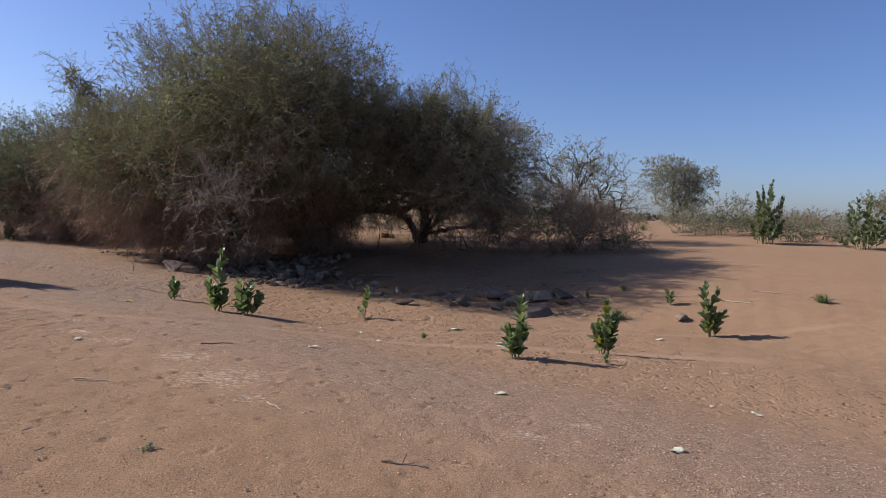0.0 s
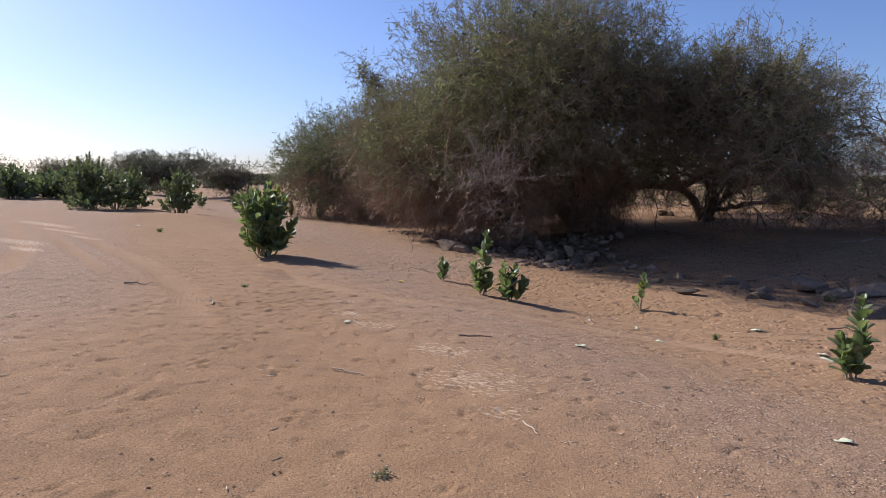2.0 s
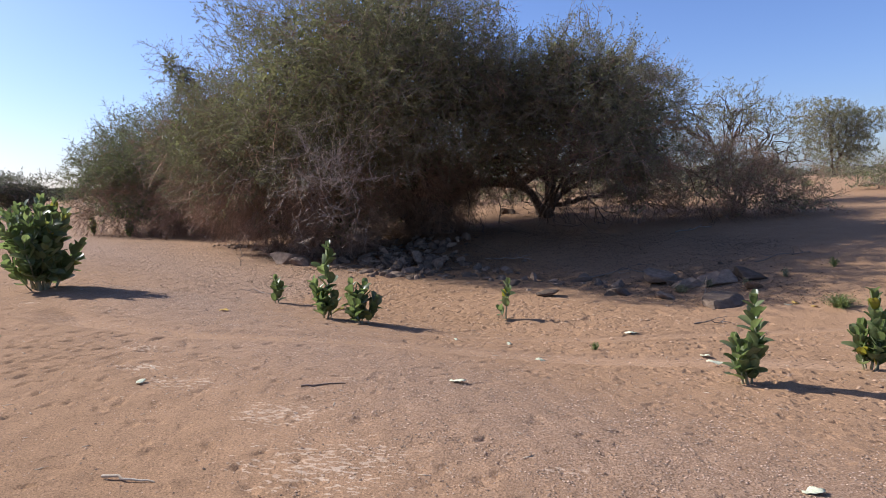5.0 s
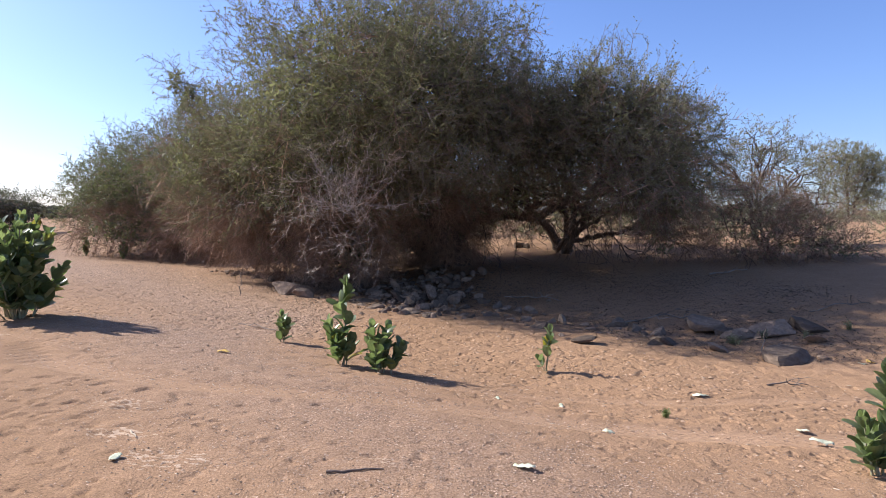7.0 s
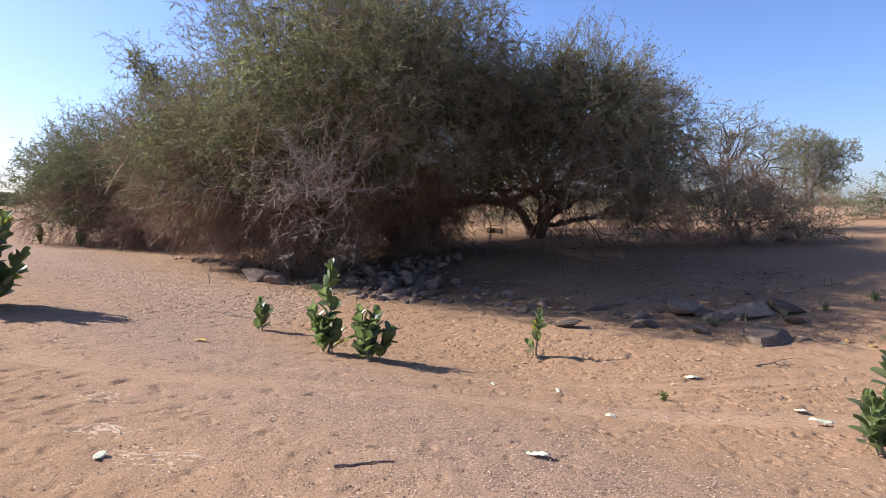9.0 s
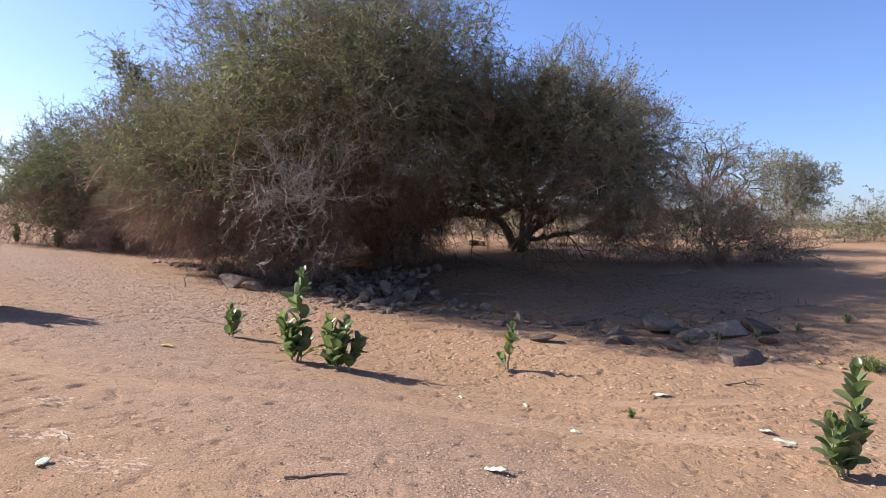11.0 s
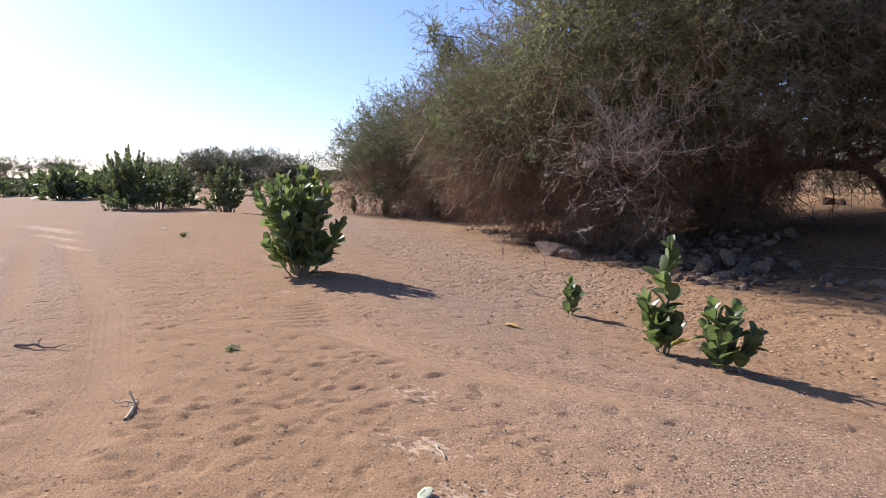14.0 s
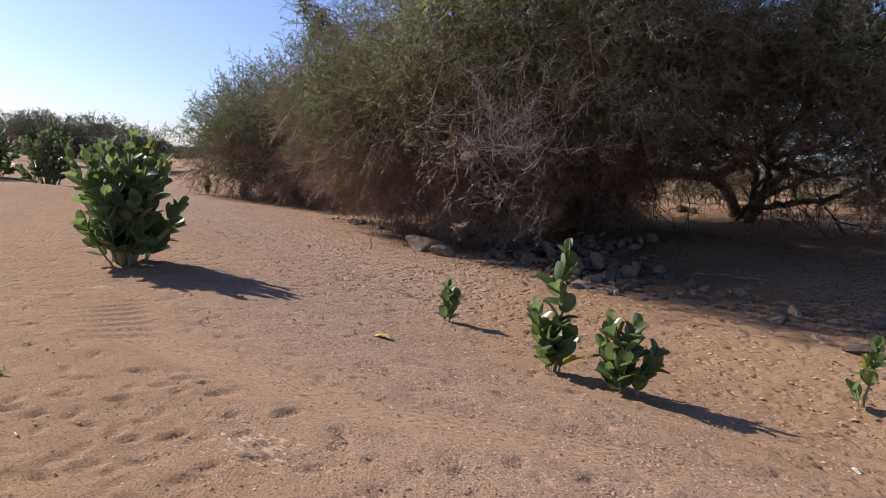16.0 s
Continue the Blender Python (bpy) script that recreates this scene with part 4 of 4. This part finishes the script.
def stone_row(points, width, count, lo, hi, seed, label, heap=0.0):
    rng = np.random.default_rng(seed)
    pts = np.array(points, float)
    for _ in range(count):
        s = rng.uniform(0, len(pts) - 1)
        k = min(int(s), len(pts) - 2)
        p = pts[k] + (pts[k + 1] - pts[k]) * (s - k)
        off = rng.normal(size=2) * width * 0.5
        size = lo + (hi - lo) * rng.uniform() ** 2.2
        lift = heap * max(0.0, 1 - np.linalg.norm(off) / width) * rng.uniform(0, 1)
        stone(p[0] + off[0], p[1] + off[1], size, rng, label, lift=lift)


def rubble(points, width, count, lo, hi, seed, label, heap=0.0):
    """Small stones too many to tell apart, as one spread."""
    rng = np.random.default_rng(seed)
    pts, pile = np.array(points, float), Pile()
    shapes = [(np.array([v.co[:] for v in me.vertices]), np.array([p.vertices[:] for p in me.polygons])) for me in STONES]
    for _ in range(count):
        s = rng.uniform(0, len(pts) - 1)
        k = min(int(s), len(pts) - 2)
        x, y = pts[k] + (pts[k + 1] - pts[k]) * (s - k) + rng.normal(size=2) * width * 0.5
        size = lo + (hi - lo) * rng.uniform() ** 2.2
        m = np.array(pose(0, 0, 0, rng.normal() * 20, rng.normal() * 20, rng.uniform(0, 360)).to_3x3()) * size * np.array([rng.uniform(0.85, 1.3), 1.0, rng.uniform(0.7, 1.0)])
        v, f = shapes[rng.integers(len(shapes))]
        pile.add(v @ m.T + np.array([x, y, gz(x, y) - size * 0.06 + heap * rng.uniform()]), f)
    tagged(new("rubble", pile.mesh("rubble", M_RUBBLE)), label, "stones", kind="stuff")


rubble([(-16.6, 27.0), (-13.8, 25.6), (-11.4, 23.9), (-9.6, 23.0)], 0.75, 110, 0.14, 0.46, 1, "grey fieldstones in a loose row at the foot of the bank")
stone_row([(-8.2, 22.5), (-6.5, 21.5), (-5.6, 20.4)], 1.5, 150, 0.14, 0.5, 2, "dark fieldstone in a tumbled heap", 0.26)
rubble([(-10.4, 23.6), (-8.4, 24.2), (-6.6, 23.6), (-4.8, 23.8)], 1.1, 90, 0.12, 0.42, 6, "dark fieldstones below the tree roots", 0.12)
stone_row([(-7.6, 20.4), (-5.2, 19.0), (-3.0, 18.6)], 1.5, 84, 0.12, 0.44, 3, "grey fieldstone scattered in the shade")
stone_row([(-3.0, 18.4), (-0.6, 17.9), (1.2, 17.8)], 1.1, 44, 0.1, 0.4, 4, "grey fieldstone scattered in the shade")
rng = np.random.default_rng(9)
for x, y, size, label in ((-10.4, 21.0, 0.95, "large angular brown boulder beside the heap"), (-9.6, 20.5, 0.5, "rounded grey boulder beside the heap"), (0.6, 17.9, 0.6, "grey boulder at the end of the row"),
                          (1.62, 17.35, 0.72, "big angular boulder at the end of the row"), (2.42, 17.4, 0.62, "pale split boulder at the end of the row"), (0.98, 17.15, 0.48, "grey stone beside the boulders"),
                          (1.58, 15.6, 0.58, "flat dark boulder standing on sand"), (2.3, 16.7, 0.4, "pale stone on sand"), (2.1, 15.8, 0.22, "small stone on sand"), (4.95, 15.2, 0.42, "flat pale stone on sand"),
                          (0.9, 17.3, 0.4, "grey stone in the shade"), (4.9, 25.0, 0.55, "dark boulder in the shade"), (-0.35, 16.55, 0.45, "grey stone at the shadow's edge"), (-1.9, 16.1, 0.42, "flat grey stone at the shadow's edge"), (0.55, 16.2, 0.4, "flat grey stone in sand"),
                          (-4.6, 29.8, 0.5, "dark boulder under the tree"), (-4.2, 29.5, 0.36, "dark boulder under the tree"), (-15.2, 26.0, 0.36, "grey stone at the row's end")):
    stone(x, y, size, rng, label, "", tilt=14, squash=0.5 if "flat" in label else 0.8, sunk=0.06, shapes=BOULDERS if size > 0.55 else STONES)


# ---- loose bits on the sand ----
def scatter(name, label, category, count, area, sizes, mat, seed, flat=0.6, long=1.0, mask=None, spread=3.0, tiny=False):
    """Many tiny pieces too small to count."""
    rng = np.random.default_rng(seed)
    octa_v = np.array([(0.5, 0, 0), (0, 0.45, 0), (-0.5, 0, 0), (0, -0.45, 0), (0, 0, 0.5), (0, 0, -0.5)])
    octa_f = np.array([(0, 1, 4), (1, 2, 4), (2, 3, 4), (3, 0, 4), (1, 0, 5), (2, 1, 5), (3, 2, 5), (0, 3, 5)])
    if tiny:
        octa_f = octa_f[:4]
    x, y = rng.uniform(area[0], area[1], count), rng.uniform(area[2], area[3], count)
    if mask:
        keep = rng.uniform(size=count) < mask(x, y)
        x, y = x[keep], y[keep]
    s = sizes[0] + (sizes[1] - sizes[0]) * rng.uniform(size=len(x)) ** spread
    a = rng.uniform(0, 6.3, len(x))
    m = np.zeros((len(x), 3, 3))
    m[:, 0, 0], m[:, 0, 1], m[:, 1, 0], m[:, 1, 1] = s * long * np.cos(a), -s * np.sin(a), s * long * np.sin(a), s * np.cos(a)
    m[:, 2, 2] = s * flat
    m[:, 2, 0] = s * rng.normal(size=len(x)) * 0.15
    pile = Pile()
    pile.spread(octa_v, octa_f, m, np.stack([x, y, ground_z(x, y) + 0.15 * s * flat], -1))
    return tagged(new(name, pile.mesh(name, mat)), label, category, kind="stuff")


scatter("pebbles", "small dark pebbles and droppings strewn on sand", "pebbles", 8000, (-15, 7, 3, 18), (0.008, 0.034), M_PEBBLE, 1, tiny=True)
scatter("gravel", "fine gravel on the firm strip of sand", "gravel", 220000, (-13, 5, 3, 14), (0.008, 0.024), M_GRAVEL, 2, spread=1.6, tiny=True, mask=lambda x, y: np.clip(np.exp(-((0.55 * x + 0.835 * y - 6.2) / 1.9) ** 2) * (0.75 + 0.35 * np.sin(2.1 * x + y) * np.sin(1.7 * y - 0.6 * x)), 0.04, 1))
# dark bits stand in for shaded hoof holes, among some small stones
scatter("bed_pebbles", "small stones and dark bits standing in for shaded hoof holes in the dry bed", "pebbles", 46000, (-22, 2, 9, 30), (0.014, 0.06), M_PEBBLE, 3, spread=2.6, tiny=True, mask=lambda x, y: np.exp(-((0.55 * x + 0.835 * y - 10.5) / 3.0) ** 2) * (0.1 + 0.9 * smooth_step(-4.5, -7.5, x)))
scatter("sand_crumbs", "small crumbs of dry sand", "sand", 8000, (-11, 5, 4, 14), (0.008, 0.026), M_CRUMB, 7, spread=2.0, tiny=True)
# clods replace modelled hoof pits: the shadows they cast give the dark dots
scatter("sand_clods", "trampled clods of sand between the hoof prints, added to cast pit-like shadows", "sand", 34000, (-20, 4, 8, 27), (0.02, 0.075), M_CRUMB, 8, spread=1.6, flat=0.55, tiny=True, mask=lambda x, y: np.exp(-((0.55 * x + 0.835 * y - 10.6) / 2.1) ** 2) * (0.35 + 0.65 * smooth_step(-4.5, -8.5, x)))
scatter("straw", "pale bits of straw and broken twig", "litter", 1100, (-12, 5, 3, 17), (0.009, 0.02), M_STRAW, 4, 0.5, 6.0)


def litter_layer(name, label, count, area, sizes, seed, mask):
    """Flat fallen leaves and bits of bark, strewn thickly."""
    rng = np.random.default_rng(seed)
    x, y = rng.uniform(area[0], area[1], count), rng.uniform(area[2], area[3], count)
    keep = rng.uniform(size=count) < mask(x, y)
    x, y = x[keep], y[keep]
    s = rng.uniform(sizes[0], sizes[1], len(x))
    m = frames_along(np.stack([rng.normal(size=len(x)), rng.normal(size=len(x)), rng.normal(size=len(x)) * 0.15], -1), rng)
    up = np.zeros_like(m[:, :, 0])
    up[:, 2] = 1
    side = unit(np.cross(m[:, :, 1], up + rng.normal(size=up.shape) * 0.25))
    m = np.stack([side, m[:, :, 1], np.cross(side, m[:, :, 1])], -1) * s[:, None, None]
    pile = Pile()
    pile.spread(np.array([(0, -0.5, 0), (0.25, 0, 0.08), (0, 0.5, 0), (-0.25, 0, 0.1)]), np.array([(0, 1, 2, 3)]), m, np.stack([x, y, ground_z(x, y) + 0.012], -1))
    return tagged(new(name, pile.mesh(name, M_LITTER_SHADE)), label, "litter", kind="stuff")


litter_layer("heap_litter", "brown twigs and fallen leaves among the stones", 16000, (-10.5, -3.5, 18.6, 26), (0.03, 0.10), 6, lambda x, y: np.exp(-(((x + 6.8) / 2.2) ** 2 + ((y - 22.2) / 2.4) ** 2)))
# real litter, strewn thicker across the shaded ground so that it renders darker
litter_layer("leaf_litter", "brown fallen leaves and bark bits, thickened to deepen the shade under the trees", 150000, (-12, 6, 15.5, 30), (0.018, 0.062), 5, lambda x, y: np.clip(smooth_step(12.6, 14.6, 0.55 * x + 0.835 * y) * smooth_step(20.5, 18.0, 0.55 * x + 0.835 * y) * smooth_step(5.0, 2.0, x) * (0.75 + 0.35 * np.sin(1.7 * x + 2) * np.sin(1.3 * y)), 0, 1))


def dry_leaf(x, y, size, turn, label="pale grey-green fallen leaf on sand", mat=M_DRYLEAF):
    """A torn, nearly flat leaf with a raised midrib."""
    rng = np.random.default_rng(int(abs(x * 100) + abs(y * 37)))
    rows, v, f = 9, [], []
    for i in range(rows):
        s = i / (rows - 1)
        w = 0.34 * math.sin(math.pi * (0.08 + 0.87 * s)) ** 0.7
        le, ri = w * rng.uniform(0.5, 1.15), w * rng.uniform(0.5, 1.15)
        wave = 0.05 + 0.06 * math.sin(5 * s + x)
        for k, off in ((-1, -le), (-0.5, -le * 0.5), (0, 0), (0.5, ri * 0.5), (1, ri)):
            v.append((off, s - 0.5, wave + (0.02 if k == 0 else 0) + rng.normal() * 0.04 * abs(k)))
    for i in range(rows - 1):
        for k in range(4):
            a = i * 5 + k
            f.append((a, a + 1, a + 6, a + 5))
    ob = new("fallen_leaf", mesh_np("fallen_leaf", np.array(v) * size, f, mat, True))
    ob.matrix_world = pose(x, y, gz(x, y) + 0.012, 3, -2, turn)
    solid = ob.modifiers.new("thick", "SOLIDIFY")
    solid.thickness = 0.0015
    tagged(ob, label, "leaf")


for x, y, size, turn in ((-2.28, 8.95, 0.19, 250), (-0.36, 12.65, 0.2, 280), (-1.58, 10.62, 0.12, 90), (-5.24, 8.0, 0.13, 200), (0.5, 11.5, 0.13, 80), (0.56, 11.12, 0.22, 260), (-2.85, 11.5, 0.08, 30),
                         (-21.1, 16.3, 0.25, 100), (0.4, 7.1, 0.14, 95), (3.65, 8.0, 0.14, 60), (3.85, 13.1, 0.17, 275), (4.1, 10.2, 0.12, 100), (1.9, 5.55, 0.16, 130), (-2.1, 11.6, 0.1, 15), (2.6, 15.5, 0.12, 75)):
    dry_leaf(x, y, size, turn)
dry_leaf(-6.85, 11.95, 0.2, 260, "yellow-brown curled fallen leaf on sand", M_YELLOW)
dry_leaf(2.75, 15.6, 0.16, 20, "yellowed fallen leaf beside a stone", M_YELLOW)
dry_leaf(3.0, 15.35, 0.14, 200, "yellowed fallen leaf beside a stone", M_YELLOW)


def stick(x0, y0, x1, y1, r, seed, label, mat, forks=0, arch=0.03):
    rng = np.random.default_rng(seed)
    a, b = np.array([x0, y0, gz(x0, y0) + r]), np.array([x1, y1, gz(x1, y1) + r])
    mid = (a + b) / 2
    size = np.linalg.norm(b - a)
    line = bent(a - mid, b - mid, rng, arch, 0.03, 8)
    line[:, 2] = np.maximum(line[:, 2], r * 0.6 + ground_z(line[:, 0] + mid[0], line[:, 1] + mid[1]) - mid[2])
    pile = Pile()
    pile.add(*tube(line, np.linspace(r, r * 0.5, 8), 6))
    for _ in range(forks):
        s = line[rng.integers(2, 7)]
        e = s + np.array([rng.normal() * 0.2, rng.normal() * 0.2, 0.04 + abs(rng.normal()) * 0.05]) * size
        pile.add(*tube(bent(s, e, rng, 0, 0.08, 5), np.linspace(r * 0.6, r * 0.25, 5), 5))
    ob = new("stick", pile.mesh("stick", mat, True))
    ob.location = mid
    tagged(ob, label, "stick")


for n, (a, b, c, d, r, mat, forks, label) in enumerate((
        (-3.62, 8.17, -3.25, 8.36, 0.011, M_STICK, 0, "short brown stick lying on sand"), (0.68, 13.6, 1.3, 13.9, 0.012, M_TWIG, 4, "forked dead twig lying on sand"),
        (-4.04, 6.17, -3.66, 6.18, 0.011, M_STRAW, 0, "pale bleached stick on sand"), (-0.56, 4.61, -0.2, 4.57, 0.012, M_STICK, 1, "short brown stick on sand"),
        (6.3, 16.35, 6.85, 15.9, 0.015, M_STRAW, 1, "bleached stick on the slope"), (-7.35, 7.58, -7.62, 7.82, 0.013, M_STRAW, 3, "pale splintered stick on sand"),
        (-5.55, 8.54, -5.4, 8.42, 0.008, M_STRAW, 0, "pale straw on sand"), (-9.8, 7.9, -9.5, 8.1, 0.014, M_TWIG, 2, "dark twig by the wheel rut"),
        (-7.6, 14.9, -8.6, 15.2, 0.011, M_TWIG, 1, "thin dead branch on sand"), (2.7, 18.4, 4.0, 18.9, 0.014, M_TWIG, 4, "dead branch on the bank"),
        (-1.2, 18.2, 0.4, 18.6, 0.02, M_TWIG, 3, "dead branch in the shade"), (-4.0, 21.0, -2.5, 20.3, 0.02, M_TWIG, 4, "dead branch in the shade"),
        (1.5, 22.6, 2.6, 23.2, 0.03, M_TWIG, 2, "dead branch in the shade"), (-9.6, 22.4, -8.0, 22.2, 0.025, M_TWIG, 3, "dead branch across the stones"),
        (-8.0, 23.0, -6.2, 23.6, 0.03, M_TWIG, 3, "exposed root across the stones"), (-1.9, 5.9, -1.7, 5.7, 0.008, M_STRAW, 0, "pale straw on sand"), (7.4, 17.2, 8.2, 16.9, 0.012, M_STRAW, 0, "bleached stick on the slope"))):
    stick(a, b, c, d, r, 200 + n, label, mat, forks, 0.03 if forks > 1 else 0.0)


def upright_twig(x, y, h, seed):
    rng = np.random.default_rng(seed)
    line = bent((0, 0, -0.05), (0.06, 0, h), rng, 0, 0.05, 6)
    pile = Pile()
    pile.add(*tube(line, np.linspace(0.014, 0.006, 6), 5))
    for k in (2, 3, 4):
        pile.add(*tube(bent(line[k], line[k] + rng.normal(size=3) * 0.08 + np.array([0, 0, 0.1]), rng, 0, 0.05, 4), np.linspace(0.007, 0.003, 4), 4))
    ob = new("dry_seedling", pile.mesh("dry_seedling", M_TWIG))
    ob.location = (x, y, gz(x, y))
    tagged(ob, "bare dead seedling standing in sand", "seedling")


upright_twig(-11.4, 19.9, 0.62, 5)
upright_twig(1.25, 16.2, 0.4, 6)


def weed(x, y, r, h, count, seed, label="low green weed tuft on sand", mat=M_GRASS):
    rng = np.random.default_rng(seed)
    pile = Pile()
    for _ in range(count):
        a, lean = rng.uniform(0, 6.3), rng.uniform(0.2, 1.0)
        hh = h * rng.uniform(0.5, 1.1)
        tip = np.array([math.cos(a) * lean * r, math.sin(a) * lean * r, hh * (1 - 0.5 * lean)])
        foot = np.array([rng.normal() * r * 0.15, rng.normal() * r * 0.15, -0.01])
        side = np.array([-math.sin(a), math.cos(a), 0]) * 0.006
        mid = (foot + tip) / 2 + np.array([0, 0, hh * 0.15])
        pile.add([foot - side, foot + side, mid + side, tip, mid - side], [[0, 1, 2, 4], [4, 2, 3, 3]])
        for _ in range(4):
            q = foot + (tip - foot) * rng.uniform(0.3, 1)
            d, w = unit(rng.normal(size=3)) * 0.03, unit(rng.normal(size=3)) * 0.009
            pile.add([q, q + d * 0.5 + w, q + d, q + d * 0.5 - w], [[0, 1, 2, 3]])
    ob = new("weed", pile.mesh("weed", mat))
    ob.location = (x, y, gz(x, y))
    tagged(ob, label, "weed")


for k, (x, y, r, h, n) in enumerate(((3.4, 15.3, 0.42, 0.3, 150), (8.5, 15.9, 0.34, 0.26, 120), (-8.26, 9.1, 0.11, 0.08, 18), (-18.7, 15.4, 0.18, 0.2, 50), (0.9, 16.75, 0.28, 0.22, 60), (1.5, 17.0, 0.2, 0.22, 50), (4.1, 17.7, 0.15, 0.28, 40),
                                     (3.05, 17.3, 0.15, 0.22, 40), (-20.8, 31.6, 0.6, 0.45, 110), (-21.6, 32.2, 0.5, 0.4, 90), (2.2, 16.9, 0.12, 0.2, 30), (-2.28, 4.42, 0.1, 0.04, 12), (-0.9, 11.6, 0.08, 0.12, 20), (6.9, 30.5, 0.6, 0.5, 90), (9.5, 37.5, 0.7, 0.6, 90))):
    weed(x, y, r, h, n, 300 + k, mat=M_PALE if k in (2, 4, 5, 7, 10, 11) else M_GRASS)


# ---- scrub and far trees ----
def scrub(x, y, r, h, seed, mat=M_PALE, label="low grey-green scrub on the plain", name="scrub_bush"):
    z = gz(x, y)
    tree(name, label, "shrub", (x, y), [(x, y, z + h * 0.45, r, r, h * 0.55, 0.2), (x + r * 0.6, y + 0.3, z + h * 0.35, r * 0.7, r * 0.7, h * 0.45, 0.25), (x - r * 0.7, y, z + h * 0.3, r * 0.6, r * 0.6, h * 0.4, 0.3)],
         seed, mat, density=5, size=0.6, leaf=(0.085, 0.04), leaves=26, trunk_r=0.05, stems=2, fill=40, fill_size=0.13, limb_n=3, limb_r=0.5, group="scrub on the plain")


for k, (x, y, r, h) in enumerate(((15.0, 31.5, 1.1, 0.9), (17.5, 33.0, 1.2, 0.8), (11.4, 34.5, 1.0, 0.55), (13.2, 35.7, 1.7, 1.9), (16.5, 40.0, 1.6, 1.5), (19.5, 44.0, 1.8, 1.0), (10.5, 47.0, 1.6, 0.8), (14.5, 45.0, 1.5, 0.9), (20.5, 36.0, 1.3, 0.9), (23.0, 48.0, 2.0, 1.1), (8.3, 50.0, 1.8, 0.8), (18.6, 39.6, 1.0, 1.0), (24.0, 41.0, 1.4, 1.0), (13.5, 37.5, 0.9, 0.5), (27.0, 52.0, 2.2, 1.2))):
    scrub(x, y, r, h, 400 + k, M_PALE if k % 3 else M_GREEN)


for k, (x, y, r, h) in enumerate(((-3.5, 34.0, 1.6, 1.3), (0.5, 33.0, 1.4, 1.1), (2.6, 36.0, 1.8, 1.5), (-8.0, 36.0, 2.0, 1.6), (-12.5, 34.5, 1.8, 1.4), (6.0, 40.0, 1.8, 1.2), (-1.5, 42.0, 2.2, 1.6))):
    scrub(x, y, r, h, 450 + k, M_PALE, "low half-dry scrub behind the trees")


def far_tree(x, y, h, w, seed, label, flat=True, mat=M_GREEN):
    rng = np.random.default_rng(seed)
    z = gz(x, y)
    lobes = []
    for k in range(5):
        a, r = 1.3 * k + rng.normal() * 0.3, w * 0.33 * (k > 0)
        lobes.append((x + r * math.cos(a), y + r * math.sin(a), z + h * (0.72 + rng.normal() * 0.05), w * 0.28, w * 0.28, h * (0.14 if flat else 0.24), 0.1, 0.8))
    if not flat:
        for k in (-1, 0, 1):
            lobes.append((x + k * w * 0.26, y, z + h * 0.42, w * 0.2, w * 0.2, h * 0.26, 0.2, 0.6))
    tree("far_tree", label, "tree", (x, y), lobes, seed, mat, density=4.0 if flat else 6.5, size=0.9, leaf=(0.12, 0.06), leaves=28, trunk_r=0.12, stems=3, fill=30 if flat else 90, fill_size=0.2, limb_n=4)


for k, (x, y, h, w, flat, label) in enumerate(((-62.3, 50.0, 4.7, 10.0, False, "dark spreading tree beyond the track"), (-52.3, 50.0, 3.7, 5.2, False, "open spreading tree beyond the track"), (-85.0, 52.0, 3.6, 7.5, True, "flat-topped thorn tree far off"), (-77.0, 50.0, 3.5, 6.0, True, "flat-topped thorn tree far off"),
                                               (-92.0, 46.0, 4.2, 6.0, True, "flat-topped thorn tree far off"), (-95.0, 62.0, 3.6, 7.0, True, "flat-topped thorn tree far off"), (-84.0, 36.0, 3.9, 6.0, True, "flat-topped thorn tree far off"), (39.0, 62.0, 3.4, 5.0, True, "flat-topped thorn tree far off"), (25.8, 32.0, 6.8, 4.6, False, "feathery thorn tree on the plain"))):
    far_tree(x, y, h, w, 500 + k, label, flat, M_PALE if k in (7, 8) else M_FAR)


def scrub_belt():
    """The far belt of scrub that closes the plain, too far off to tell its bushes apart."""
    rng = np.random.default_rng(8)
    pile = Pile()
    tri = np.array([(0, 0, 0), (0.3, 0.5, 0.05), (-0.28, 0.45, 0.1)])
    for _ in range(520):
        d, a = rng.uniform(95, 280), math.radians(rng.uniform(35, 178))
        x, y = d * math.cos(a) - 3, d * math.sin(a) + 5
        if rng.uniform() < 0.35 and a < 1.9:
            continue
        r, hh = rng.uniform(1.2, 3.2), rng.uniform(0.6, 1.5)
        n = 110
        dirs = unit(rng.normal(size=(n, 3)))
        p = dirs * np.array([r, r, hh * 0.55]) * rng.uniform(0.6, 1.0, n)[:, None]
        p[:, 2] = np.abs(p[:, 2] + hh * 0.4)
        m = frames_along(dirs + rng.normal(size=(n, 3)) * 0.6, rng) * rng.uniform(0.7, 1.8, n)[:, None, None]
        pile.spread(tri, np.array([(0, 1, 2)]), m, p + np.array([x, y, gz(x, y)]))
    tagged(new("scrub_belt", pile.mesh("scrub_belt", M_FAR)), "distant belt of dark scrub along the horizon", "scrub", kind="stuff")


scrub_belt()
